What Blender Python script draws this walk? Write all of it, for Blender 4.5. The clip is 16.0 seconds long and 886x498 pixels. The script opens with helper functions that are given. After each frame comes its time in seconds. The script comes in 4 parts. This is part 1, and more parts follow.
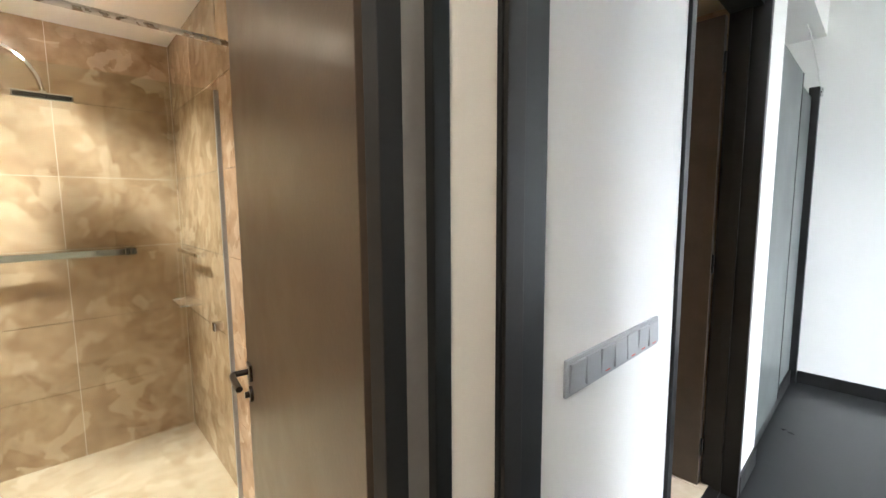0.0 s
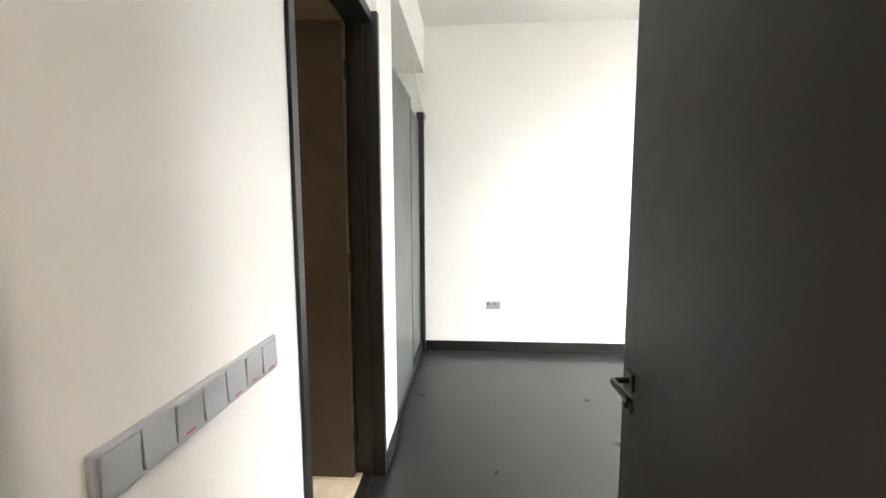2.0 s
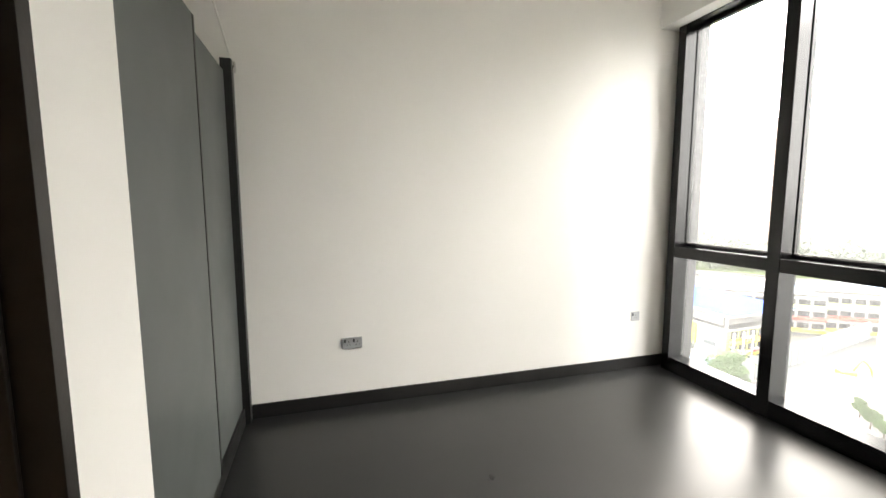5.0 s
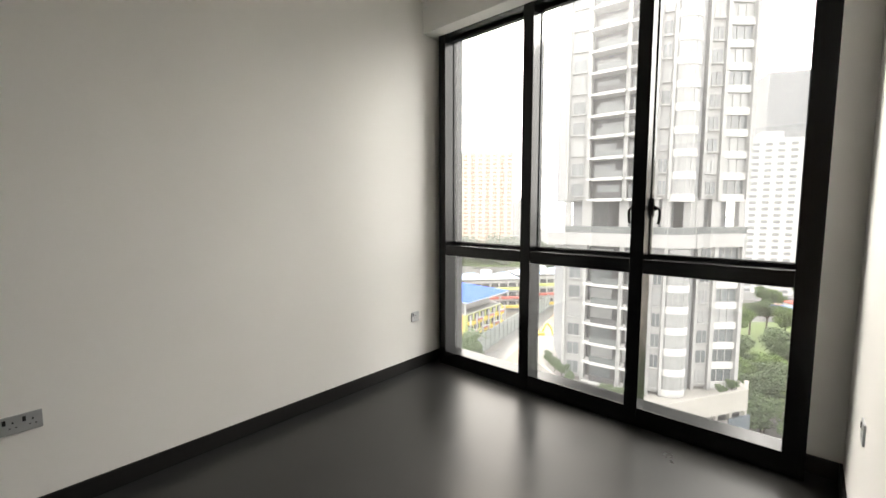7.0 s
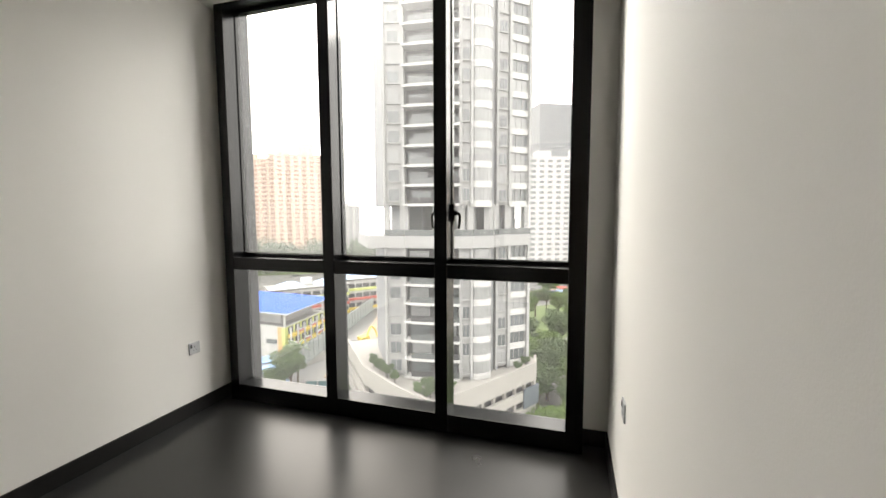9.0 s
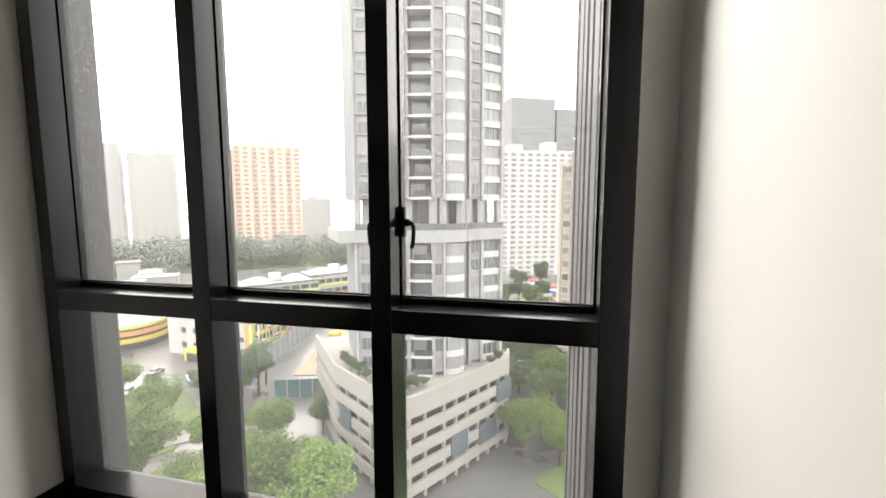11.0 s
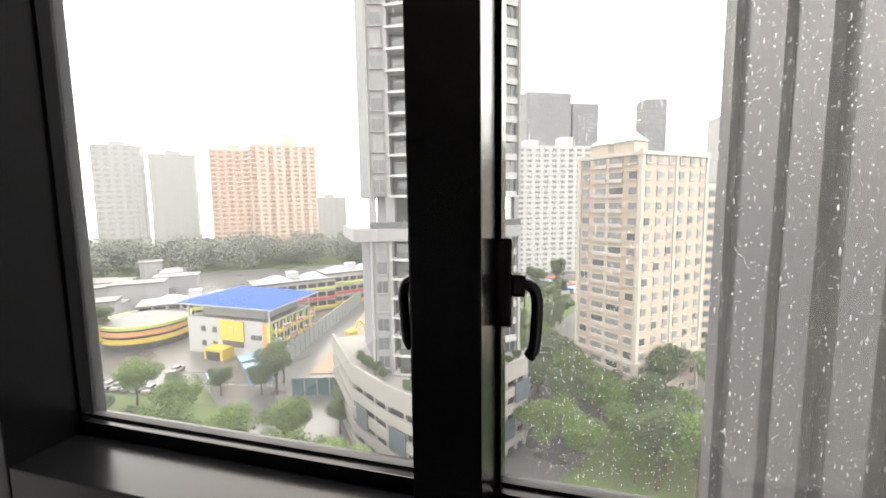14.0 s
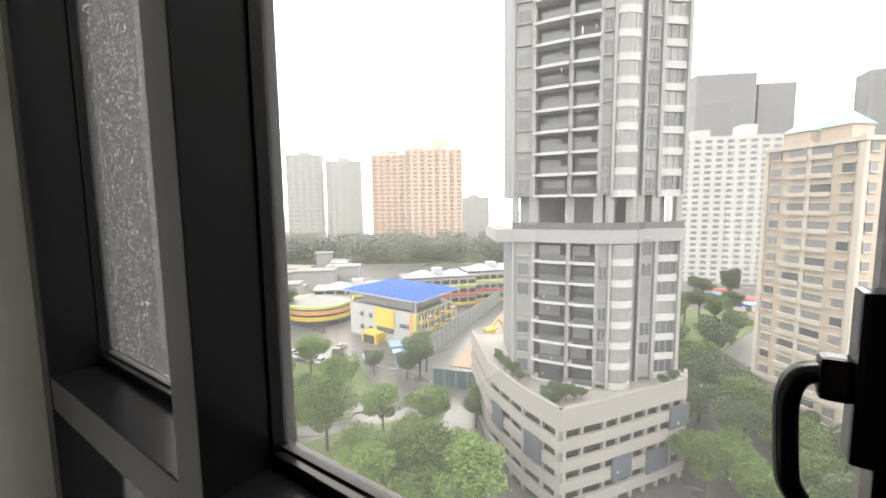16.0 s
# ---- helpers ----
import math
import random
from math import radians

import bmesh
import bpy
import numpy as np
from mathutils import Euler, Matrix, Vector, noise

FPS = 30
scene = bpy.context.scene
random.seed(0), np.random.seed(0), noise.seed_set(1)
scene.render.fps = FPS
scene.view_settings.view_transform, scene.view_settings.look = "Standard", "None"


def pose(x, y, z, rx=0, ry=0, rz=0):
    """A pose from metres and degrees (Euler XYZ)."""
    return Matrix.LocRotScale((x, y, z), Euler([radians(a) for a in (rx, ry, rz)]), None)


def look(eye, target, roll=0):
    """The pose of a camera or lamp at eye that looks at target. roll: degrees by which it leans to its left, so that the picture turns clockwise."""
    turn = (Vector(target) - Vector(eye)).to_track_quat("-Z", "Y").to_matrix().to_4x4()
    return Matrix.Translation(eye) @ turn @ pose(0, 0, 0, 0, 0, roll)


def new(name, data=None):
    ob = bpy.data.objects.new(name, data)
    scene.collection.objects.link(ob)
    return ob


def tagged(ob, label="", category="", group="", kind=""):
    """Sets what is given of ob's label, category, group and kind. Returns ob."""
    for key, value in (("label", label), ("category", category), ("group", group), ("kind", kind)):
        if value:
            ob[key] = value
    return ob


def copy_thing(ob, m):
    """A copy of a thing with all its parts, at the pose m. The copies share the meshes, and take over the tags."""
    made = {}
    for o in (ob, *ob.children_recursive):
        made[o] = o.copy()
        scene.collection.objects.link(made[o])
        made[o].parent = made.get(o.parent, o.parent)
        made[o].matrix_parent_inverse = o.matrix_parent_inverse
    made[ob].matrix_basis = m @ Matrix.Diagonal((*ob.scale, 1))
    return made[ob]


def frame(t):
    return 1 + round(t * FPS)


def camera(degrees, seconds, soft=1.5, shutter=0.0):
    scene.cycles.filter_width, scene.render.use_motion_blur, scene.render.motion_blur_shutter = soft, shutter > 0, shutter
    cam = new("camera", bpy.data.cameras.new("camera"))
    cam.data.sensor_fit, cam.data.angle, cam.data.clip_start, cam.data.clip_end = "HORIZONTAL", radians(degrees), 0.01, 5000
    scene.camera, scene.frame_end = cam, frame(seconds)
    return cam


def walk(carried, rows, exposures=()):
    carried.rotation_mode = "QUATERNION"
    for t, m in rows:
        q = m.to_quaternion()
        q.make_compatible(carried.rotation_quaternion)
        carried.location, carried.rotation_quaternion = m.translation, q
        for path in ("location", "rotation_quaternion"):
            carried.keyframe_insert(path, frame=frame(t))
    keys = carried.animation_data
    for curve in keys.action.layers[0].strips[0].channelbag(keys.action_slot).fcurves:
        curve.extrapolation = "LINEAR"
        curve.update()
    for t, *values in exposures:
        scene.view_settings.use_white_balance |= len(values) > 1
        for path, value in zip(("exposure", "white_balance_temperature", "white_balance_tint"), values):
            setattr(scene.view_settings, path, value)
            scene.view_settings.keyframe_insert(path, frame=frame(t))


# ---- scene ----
cam = camera(94.1, 16.0)
PATH = [
    (0, (4.6, -3.128, 1.547), (3.241, -4.581, 1.338), -0.4),
    (0.5, (4.543, -3.131, 1.542), (2.885, -4.231, 1.332), -0.2),
    (1, (4.495, -3.111, 1.55), (2.64, -3.828, 1.338), -0.2),
    (1.5, (4.423, -3.1, 1.546), (2.472, -3.484, 1.338), -0.3),
    (2, (4.292, -3.067, 1.54), (2.308, -3.204, 1.332), -0.2),
    (2.5, (4.086, -3.037, 1.546), (2.097, -3.007, 1.333), -0.3),
    (3, (3.865, -3.045, 1.544), (1.882, -2.901, 1.333), -0.1),
    (5.5, (2.981, -2.977, 1.523), (1.131, -2.246, 1.313), -0.2),
    (6, (2.871, -2.917, 1.505), (1.135, -1.945, 1.301), -0.1),
    (6.5, (2.74, -2.909, 1.501), (1.195, -1.655, 1.297), 0.0),
    (7, (2.701, -2.896, 1.481), (1.376, -1.41, 1.293), -0.1),
    (7.5, (2.734, -2.854, 1.476), (1.636, -1.192, 1.304), -0.2),
    (8, (2.71, -2.786, 1.533), (1.849, -0.992, 1.334), -0.2),
    (8.5, (2.705, -2.739, 1.496), (2.015, -0.869, 1.324), -0.2),
    (9, (2.662, -2.573, 1.484), (2.071, -0.67, 1.315), -0.2),
    (11.5, (2.407, -1.226, 1.569), (1.954, 0.711, 1.364), -0.1),
    (12, (2.364, -0.99, 1.577), (1.923, 0.95, 1.371), -0.1),
    (12.5, (2.322, -0.787, 1.587), (1.884, 1.153, 1.377), -0.3),
    (13, (2.221, -0.657, 1.598), (1.782, 1.282, 1.386), -0.5),
    (13.5, (2.085, -0.549, 1.605), (1.617, 1.383, 1.389), -0.7),
    (14, (1.968, -0.447, 1.602), (1.434, 1.468, 1.387), -0.8),
    (14.5, (1.89, -0.356, 1.613), (1.249, 1.527, 1.401), -0.7),
    (15, (1.84, -0.305, 1.612), (1.054, 1.522, 1.403), -0.7),
    (15.5, (1.79, -0.287, 1.61), (0.835, 1.458, 1.402), -0.7),
    (16, (1.704, -0.277, 1.617), (0.562, 1.352, 1.411), -0.7),
]
WALK = [(t, look(eye, target, roll)) for t, eye, target, roll in PATH]
walk(cam, WALK, exposures=[(0.0, 2.75, 5700, 8), (0.5, 2.8, 6300, 10), (1.0, 2.85, 6450, 10), (3.0, 2.5, 6550, 10), (5.5, 1.35, 6850, 10), (6.5, 0.8, 6850, 10), (7.5, 0.5, 6900, 10), (9.0, 0.35, 6900, 10),
                              (11.5, 0.25, 6800, 11), (12.5, 0.2, 6800, 11), (16.0, 0.0, 6800, 11)])

# ---- world and lights ----
world = bpy.data.worlds.new("overcast_sky")
scene.world = world
world.use_nodes = True
wn, wl = world.node_tree.nodes, world.node_tree.links
sky = wn.new("ShaderNodeTexSky")
sky.sky_type, sky.sun_disc = "NISHITA", False
sky.sun_elevation, sky.sun_rotation = radians(48), radians(-35)
sky.dust_density, sky.air_density = 6.0, 1.5
bg_sky = wn["Background"]
bg_sky.inputs["Strength"].default_value = 0.07
wl.new(sky.outputs[0], bg_sky.inputs["Color"])
# cloud layer: bright overcast, a little darker in soft patches
cloud = wn.new("ShaderNodeTexNoise")
cloud.inputs["Scale"].default_value = 1.6
ramp = wn.new("ShaderNodeValToRGB")
ramp.color_ramp.elements[0].position, ramp.color_ramp.elements[0].color = 0.25, (0.80, 0.81, 0.82, 1)
ramp.color_ramp.elements[1].position, ramp.color_ramp.elements[1].color = 0.75, (1.0, 0.995, 0.985, 1)
wl.new(cloud.outputs["Fac"], ramp.inputs[0])
bg_cloud = wn.new("ShaderNodeBackground")
bg_cloud.inputs["Strength"].default_value = 6.0
wl.new(ramp.outputs[0], bg_cloud.inputs["Color"])
both = wn.new("ShaderNodeAddShader")
wl.new(bg_sky.outputs[0], both.inputs[0])
wl.new(bg_cloud.outputs[0], both.inputs[1])
wl.new(both.outputs[0], wn["World Output"].inputs["Surface"])

sun = new("sun", bpy.data.lights.new("sun", "SUN"))
sun.data.energy, sun.data.angle, sun.data.color = 0.8, radians(25), (1, 0.97, 0.92)
sun.matrix_world = look((0, 0, 60), (23, -33, 0))


def lamp(name, place, watts, size, colour, spread=120):
    ob = new(name, bpy.data.lights.new(name, "AREA"))
    ob.data.shape, ob.data.size, ob.data.energy, ob.data.color = "DISK", size, watts, colour
    ob.data.spread = radians(spread)
    ob.matrix_world = look(place, (place[0], place[1], place[2] - 1))
    return ob


lamp("bathroom_lamp", (4.75, -5.85, 2.545), 6.0, 0.14, (1, 0.87, 0.70))
lamp("bathroom_lamp", (4.85, -4.5, 2.545), 1.8, 0.14, (1, 0.87, 0.70))
lamp("ensuite_lamp", (2.9, -4.9, 2.545), 1.2, 0.14, (1, 0.83, 0.62))
lamp("corridor_lamp", (4.9, -3.0, 2.845), 12, 0.14, (1, 0.86, 0.68))

# added fill lamp, unseen outside above the window head, to brighten the room
window_fill = new("window_daylight", bpy.data.lights.new("window_daylight", "AREA"))
window_fill.data.shape, window_fill.data.size, window_fill.data.size_y, window_fill.data.energy, window_fill.data.color = "RECTANGLE", 1.6, 0.6, 62, (1, 0.995, 0.985)
window_fill.data.spread = radians(130)
window_fill.matrix_world = look((1.15, 0.50, 3.36), (1.75, -0.60, 2.40))


# ---- materials ----
def material(name, colour, rough=0.6, metal=0.0, vary=0.08, scale=6.0, bump=0.1, fine=120.0, per_object=0.0, spec=0.5, coat=0.0):
    """Paint, stone, metal: two scales of noise in colour, roughness and relief."""
    m = bpy.data.materials.new(name)
    m.use_nodes = True
    n, l = m.node_tree.nodes, m.node_tree.links
    b = n["Principled BSDF"]
    b.inputs["Metallic"].default_value = metal
    b.inputs["Specular IOR Level"].default_value = spec
    b.inputs["Coat Weight"].default_value = coat
    co = n.new("ShaderNodeTexCoord")
    big, small = n.new("ShaderNodeTexNoise"), n.new("ShaderNodeTexNoise")
    big.inputs["Scale"].default_value, big.inputs["Detail"].default_value = scale, 5
    small.inputs["Scale"].default_value, small.inputs["Detail"].default_value = fine, 3
    for t in (big, small):
        l.new(co.outputs["Object"], t.inputs["Vector"])
    add = n.new("ShaderNodeMath")
    add.operation = "MULTIPLY_ADD"
    l.new(small.outputs["Fac"], add.inputs[0])
    add.inputs[1].default_value = 0.35
    l.new(big.outputs["Fac"], add.inputs[2])
    last = add.outputs[0]
    if per_object:
        info, mix = n.new("ShaderNodeObjectInfo"), n.new("ShaderNodeMath")
        mix.operation = "MULTIPLY_ADD"
        l.new(info.outputs["Random"], mix.inputs[0])
        mix.inputs[1].default_value = per_object
        l.new(last, mix.inputs[2])
        last = mix.outputs[0]
    mr = n.new("ShaderNodeMapRange")
    mr.inputs["From Min"].default_value, mr.inputs["From Max"].default_value = 0.35, 1.0 + per_object
    mr.inputs["To Min"].default_value, mr.inputs["To Max"].default_value = 1 - vary, 1 + vary
    l.new(last, mr.inputs["Value"])
    mul = n.new("ShaderNodeVectorMath")
    mul.operation = "SCALE"
    mul.inputs[0].default_value = colour
    l.new(mr.outputs[0], mul.inputs["Scale"])
    l.new(mul.outputs[0], b.inputs["Base Color"])
    rr = n.new("ShaderNodeMapRange")
    rr.inputs["From Min"].default_value, rr.inputs["From Max"].default_value = 0.3, 0.7
    rr.inputs["To Min"].default_value, rr.inputs["To Max"].default_value = max(0.02, rough * 0.88), min(1, rough * 1.1)
    l.new(big.outputs["Fac"], rr.inputs["Value"])
    l.new(rr.outputs[0], b.inputs["Roughness"])
    if bump:
        bp = n.new("ShaderNodeBump")
        bp.inputs["Strength"].default_value, bp.inputs["Distance"].default_value = bump, 0.002
        l.new(small.outputs["Fac"], bp.inputs["Height"])
        l.new(bp.outputs[0], b.inputs["Normal"])
    return m


def marble_material(name, a, b_, vein, rough):
    """Beige breccia marble: cloudy patches, broken fragments and pale veins."""
    m = bpy.data.materials.new(name)
    m.use_nodes = True
    n, l = m.node_tree.nodes, m.node_tree.links
    b = n["Principled BSDF"]
    b.inputs["Roughness"].default_value = rough
    co = n.new("ShaderNodeNewGeometry")
    cloud_, vor, fine = n.new("ShaderNodeTexNoise"), n.new("ShaderNodeTexVoronoi"), n.new("ShaderNodeTexNoise")
    cloud_.inputs["Scale"].default_value, cloud_.inputs["Detail"].default_value, cloud_.inputs["Distortion"].default_value = 3.2, 8, 1.2
    fine.inputs["Scale"].default_value, fine.inputs["Detail"].default_value = 14, 8
    vor.inputs["Scale"].default_value = 9
    warp = n.new("ShaderNodeVectorMath")
    warp.operation = "MULTIPLY_ADD"
    l.new(cloud_.outputs["Color"], warp.inputs[0])
    warp.inputs[1].default_value = (0.35, 0.35, 0.25)
    l.new(co.outputs["Position"], warp.inputs[2])
    l.new(warp.outputs[0], vor.inputs["Vector"])
    for t in (cloud_, fine):
        l.new(co.outputs["Position"], t.inputs["Vector"])
    r1 = n.new("ShaderNodeValToRGB")
    r1.color_ramp.elements[0].position, r1.color_ramp.elements[0].color = 0.32, (*a, 1)
    r1.color_ramp.elements[1].position, r1.color_ramp.elements[1].color = 0.66, (*b_, 1)
    mixf = n.new("ShaderNodeMix")
    mixf.data_type = "FLOAT"
    mixf.inputs[0].default_value = 0.4
    l.new(cloud_.outputs["Fac"], mixf.inputs[2])
    l.new(fine.outputs["Fac"], mixf.inputs[3])
    l.new(mixf.outputs[0], r1.inputs[0])
    sep = n.new("ShaderNodeSeparateColor")
    l.new(vor.outputs["Color"], sep.inputs[0])
    r2 = n.new("ShaderNodeMapRange")
    r2.inputs["To Min"].default_value, r2.inputs["To Max"].default_value = 0.0, 0.55
    r2.inputs["From Min"].default_value, r2.inputs["From Max"].default_value = 0.55, 1.0
    l.new(sep.outputs[0], r2.inputs["Value"])
    mx = n.new("ShaderNodeMix")
    mx.data_type = "RGBA"
    l.new(r2.outputs[0], mx.inputs[0])
    l.new(r1.outputs[0], mx.inputs[6])
    mx.inputs[7].default_value = (*vein, 1)
    l.new(mx.outputs[2], b.inputs["Base Color"])
    return m


def pane_material(name, rough=0.0, tint=(0.97, 0.985, 0.98), gloss=0.04, wet=0.0):
    """Clear sheet glass: straight through, a weak mirror, and a thin film of rain (wet) whose scatter also imitates
    haze.
    """
    m = bpy.data.materials.new(name)
    m.use_nodes = True
    n, l = m.node_tree.nodes, m.node_tree.links
    n.remove(n["Principled BSDF"])
    tr, gl, mx = n.new("ShaderNodeBsdfTransparent"), n.new("ShaderNodeBsdfGlossy"), n.new("ShaderNodeMixShader")
    tr.inputs[0].default_value = (*tint, 1)
    gl.inputs["Roughness"].default_value = rough
    mx.inputs[0].default_value = gloss
    film, thin = n.new("ShaderNodeBsdfTranslucent"), n.new("ShaderNodeMixShader")
    film.inputs[0].default_value = (0.9, 0.9, 0.9, 1)
    thin.inputs[0].default_value = wet
    l.new(tr.outputs[0], thin.inputs[1])
    l.new(film.outputs[0], thin.inputs[2])
    l.new(thin.outputs[0], mx.inputs[1])
    l.new(gl.outputs[0], mx.inputs[2])
    l.new(mx.outputs[0], n["Material Output"].inputs["Surface"])
    return m


def glow_material(name, colour, power):
    m = bpy.data.materials.new(name)
    m.use_nodes = True
    b = m.node_tree.nodes["Principled BSDF"]
    b.inputs["Emission Color"].default_value, b.inputs["Emission Strength"].default_value = (*colour, 1), power
    return m


def foliage_material(name, colour, low=0.55, high=1.55):
    m = bpy.data.materials.new(name)
    m.use_nodes = True
    n, l = m.node_tree.nodes, m.node_tree.links
    b = n["Principled BSDF"]
    b.inputs["Roughness"].default_value = 0.6
    b.inputs["Specular IOR Level"].default_value = 0.25
    geo, info, add, mr, mul = n.new("ShaderNodeNewGeometry"), n.new("ShaderNodeObjectInfo"), n.new("ShaderNodeMath"), n.new("ShaderNodeMapRange"), n.new("ShaderNodeVectorMath")
    add.operation, mul.operation = "ADD", "SCALE"
    l.new(geo.outputs["Random Per Island"], add.inputs[0])
    l.new(info.outputs["Random"], add.inputs[1])
    mr.inputs["From Max"].default_value, mr.inputs["To Min"].default_value, mr.inputs["To Max"].default_value = 2.0, low, high
    l.new(add.outputs[0], mr.inputs["Value"])
    mul.inputs[0].default_value = colour
    l.new(mr.outputs[0], mul.inputs["Scale"])
    l.new(mul.outputs[0], b.inputs["Base Color"])
    return m


WHITE = material("white_wall_paint", (0.84, 0.825, 0.79), 0.75, vary=0.025, scale=1.4, bump=0.12, fine=260)
CEIL = material("ceiling_paint", (0.84, 0.83, 0.80), 0.8, vary=0.02, scale=1.2, bump=0.08, fine=240)
CREAM = material("cream_wall_paint", (0.78, 0.72, 0.62), 0.7, vary=0.03, scale=1.4, bump=0.1, fine=240)
FLOOR = material("black_satin_floor", (0.014, 0.014, 0.0135), 0.31, vary=0.2, scale=2.2, bump=0, fine=60, spec=0.45)
BASE = material("black_skirting", (0.009, 0.0085, 0.008), 0.4, vary=0.2, scale=8, bump=0.04)
ALU = material("black_powder_coated_aluminium", (0.0045, 0.0045, 0.005), 0.21, vary=0.12, scale=9, bump=0, fine=400, spec=0.34)
GASKET = material("black_rubber_gasket", (0.008, 0.008, 0.008), 0.65, vary=0.2)
WENGE = material("dark_wenge_laminate", (0.014, 0.0118, 0.0098), 0.42, vary=0.3, scale=10, bump=0.12, fine=90)
WENGE_IN = material("brown_door_laminate", (0.066, 0.047, 0.033), 0.32, vary=0.22, scale=9, bump=0.1, fine=90)
FRAME = material("grey_black_door_frame", (0.0085, 0.0095, 0.0095), 0.4, vary=0.2, scale=8, bump=0.08)
GREY = material("grey_wardrobe_panel", (0.088, 0.097, 0.094), 0.42, vary=0.06, scale=3, bump=0.05, fine=300)
SILVER = material("silver_switch_plastic", (0.42, 0.43, 0.44), 0.38, metal=0.35, vary=0.05, scale=20, bump=0.02)
STEEL = material("brushed_steel", (0.55, 0.54, 0.52), 0.28, metal=1.0, vary=0.08, scale=30, bump=0.05)
STRIP = material("brown_metal_strip", (0.36, 0.33, 0.29), 0.35, metal=0.6, vary=0.08, scale=20, bump=0.02)
BRONZE = material("dark_bronze", (0.075, 0.065, 0.055), 0.3, metal=1.0, vary=0.1, scale=30, bump=0.03)
CHROME = material("chrome", (0.85, 0.85, 0.86), 0.06, metal=1.0, vary=0.02, bump=0)
DARKHOLE = material("dark_socket_slot", (0.01, 0.01, 0.01), 0.6, vary=0.1)
RED = material("red_switch_mark", (0.6, 0.05, 0.03), 0.5, vary=0.05)
CABLE = material("white_cable_sheath", (0.75, 0.74, 0.70), 0.5, vary=0.05)
MARBLE = marble_material("beige_marble_wall", (0.30, 0.20, 0.115), (0.56, 0.43, 0.29), (0.70, 0.58, 0.43), 0.16)
MARBLE_FLOOR = marble_material("cream_marble_floor", (0.50, 0.40, 0.28), (0.66, 0.57, 0.44), (0.72, 0.64, 0.52), 0.22)
# wet on the panes also lays a pale veil over the view, as haze
PANE = pane_material("window_glass", tint=(0.90, 0.90, 0.895), wet=0.03)
SHOWER_GLASS = pane_material("shower_glass", 0.0, (0.93, 0.96, 0.93))
DROP = pane_material("rain_drop", 0.1, (0.74, 0.75, 0.76), 0.1, 0.45)
LED = glow_material("warm_downlight_lens", (1, 0.8, 0.55), 12)


# ---- mesh helpers ----
def mesh_of(bm, name, mat):
    me = bpy.data.meshes.new(name)
    bm.normal_update()
    bm.to_mesh(me)
    bm.free()
    me.materials.append(mat)
    return me


def part(name, bm, mat, parent=None, label="", m=None):
    """One mesh object from a bmesh, under a thing or a part."""
    ob = new(name, mesh_of(bm, name, mat) if isinstance(bm, bmesh.types.BMesh) else bm)
    if m is not None:
        ob.matrix_basis = m
    if parent:
        ob.parent = parent
    return tagged(ob, label)


def thing(name, label, category, place=(0, 0, 0), turn=0, group="", kind=""):
    ob = new(name)
    ob.empty_display_size = 0.1
    ob.matrix_basis = pose(*place, 0, 0, turn)
    return tagged(ob, label, category, group, kind)


def add_box(bm, a, b, bevel=0.0, m=None):
    r = bmesh.ops.create_cube(bm, size=1)
    for v in r["verts"]:
        v.co = Vector([(a[k] + b[k]) / 2 + v.co[k] * (b[k] - a[k]) for k in range(3)])
    vs = r["verts"]
    if bevel:
        es = list({e for v in vs for e in v.link_edges})
        vs = bmesh.ops.bevel(bm, geom=es, offset=bevel, segments=2, affect="EDGES", profile=0.7)["verts"]
    if m is not None:
        bmesh.ops.transform(bm, matrix=m, verts=list({v for v in vs if v.is_valid}))
    return bm


def boxes(*items, bevel=0.0):
    bm = bmesh.new()
    for a, b in items:
        add_box(bm, a, b, bevel)
    return bm


def add_rod(bm, a, b, r, seg=12, r2=None):
    a, b = Vector(a), Vector(b)
    m = Matrix.Translation((a + b) / 2) @ (b - a).to_track_quat("Z", "Y").to_matrix().to_4x4()
    bmesh.ops.create_cone(bm, cap_ends=True, segments=seg, radius1=r, radius2=r if r2 is None else r2, depth=(b - a).length, matrix=m)
    return bm


def tube(points, r, seg=10):
    """A smooth round bar along points."""
    cu = bpy.data.curves.new("bar", "CURVE")
    cu.dimensions, cu.bevel_depth, cu.bevel_resolution, cu.use_fill_caps = "3D", r, 3, True
    s = cu.splines.new("NURBS")
    s.points.add(len(points) - 1)
    for p, c in zip(s.points, points):
        p.co = (*c, 1)
    s.use_endpoint_u, s.order_u, s.resolution_u = True, 3, 6
    ob = bpy.data.objects.new("bar", cu)
    me = bpy.data.meshes.new_from_object(ob)
    bm = bmesh.new()
    bm.from_mesh(me)
    bpy.data.objects.remove(ob)
    bpy.data.curves.remove(cu)
    bpy.data.meshes.remove(me)
    for f in bm.faces:
        f.smooth = True
    return bm


def structure(name, bm, mat, label, category=""):
    return tagged(part(name, bm, mat), label, category, kind="structure")


# ---- the bedroom: floor, walls, ceiling ----
W, H = 2.91, 3.32          # room width, ceiling height
SY = -3.595                # face of the wall with the switches
DX = 3.97                  # room side of the entrance wall
structure("floor", boxes(((-0.2, -4.25, -0.2), (W + 0.15, 0.13, 0)), ((W + 0.15, -3.72, -0.2), (7.2, -1.6, 0))), FLOOR, "black satin floor reflecting the daylight", "floor")
structure("wall_west", boxes(((-0.2, -4.25, 0), (0, 0.28, H))), WHITE, "plain white painted bedroom wall", "wall")
structure("wall_east", boxes(((W, -2.5, 0), (W + 0.14, 0.13, H)), ((W + 0.14, -2.5, 0), (DX + 0.01, -2.38, H))), WHITE, "plain white painted wall beside the window", "wall")
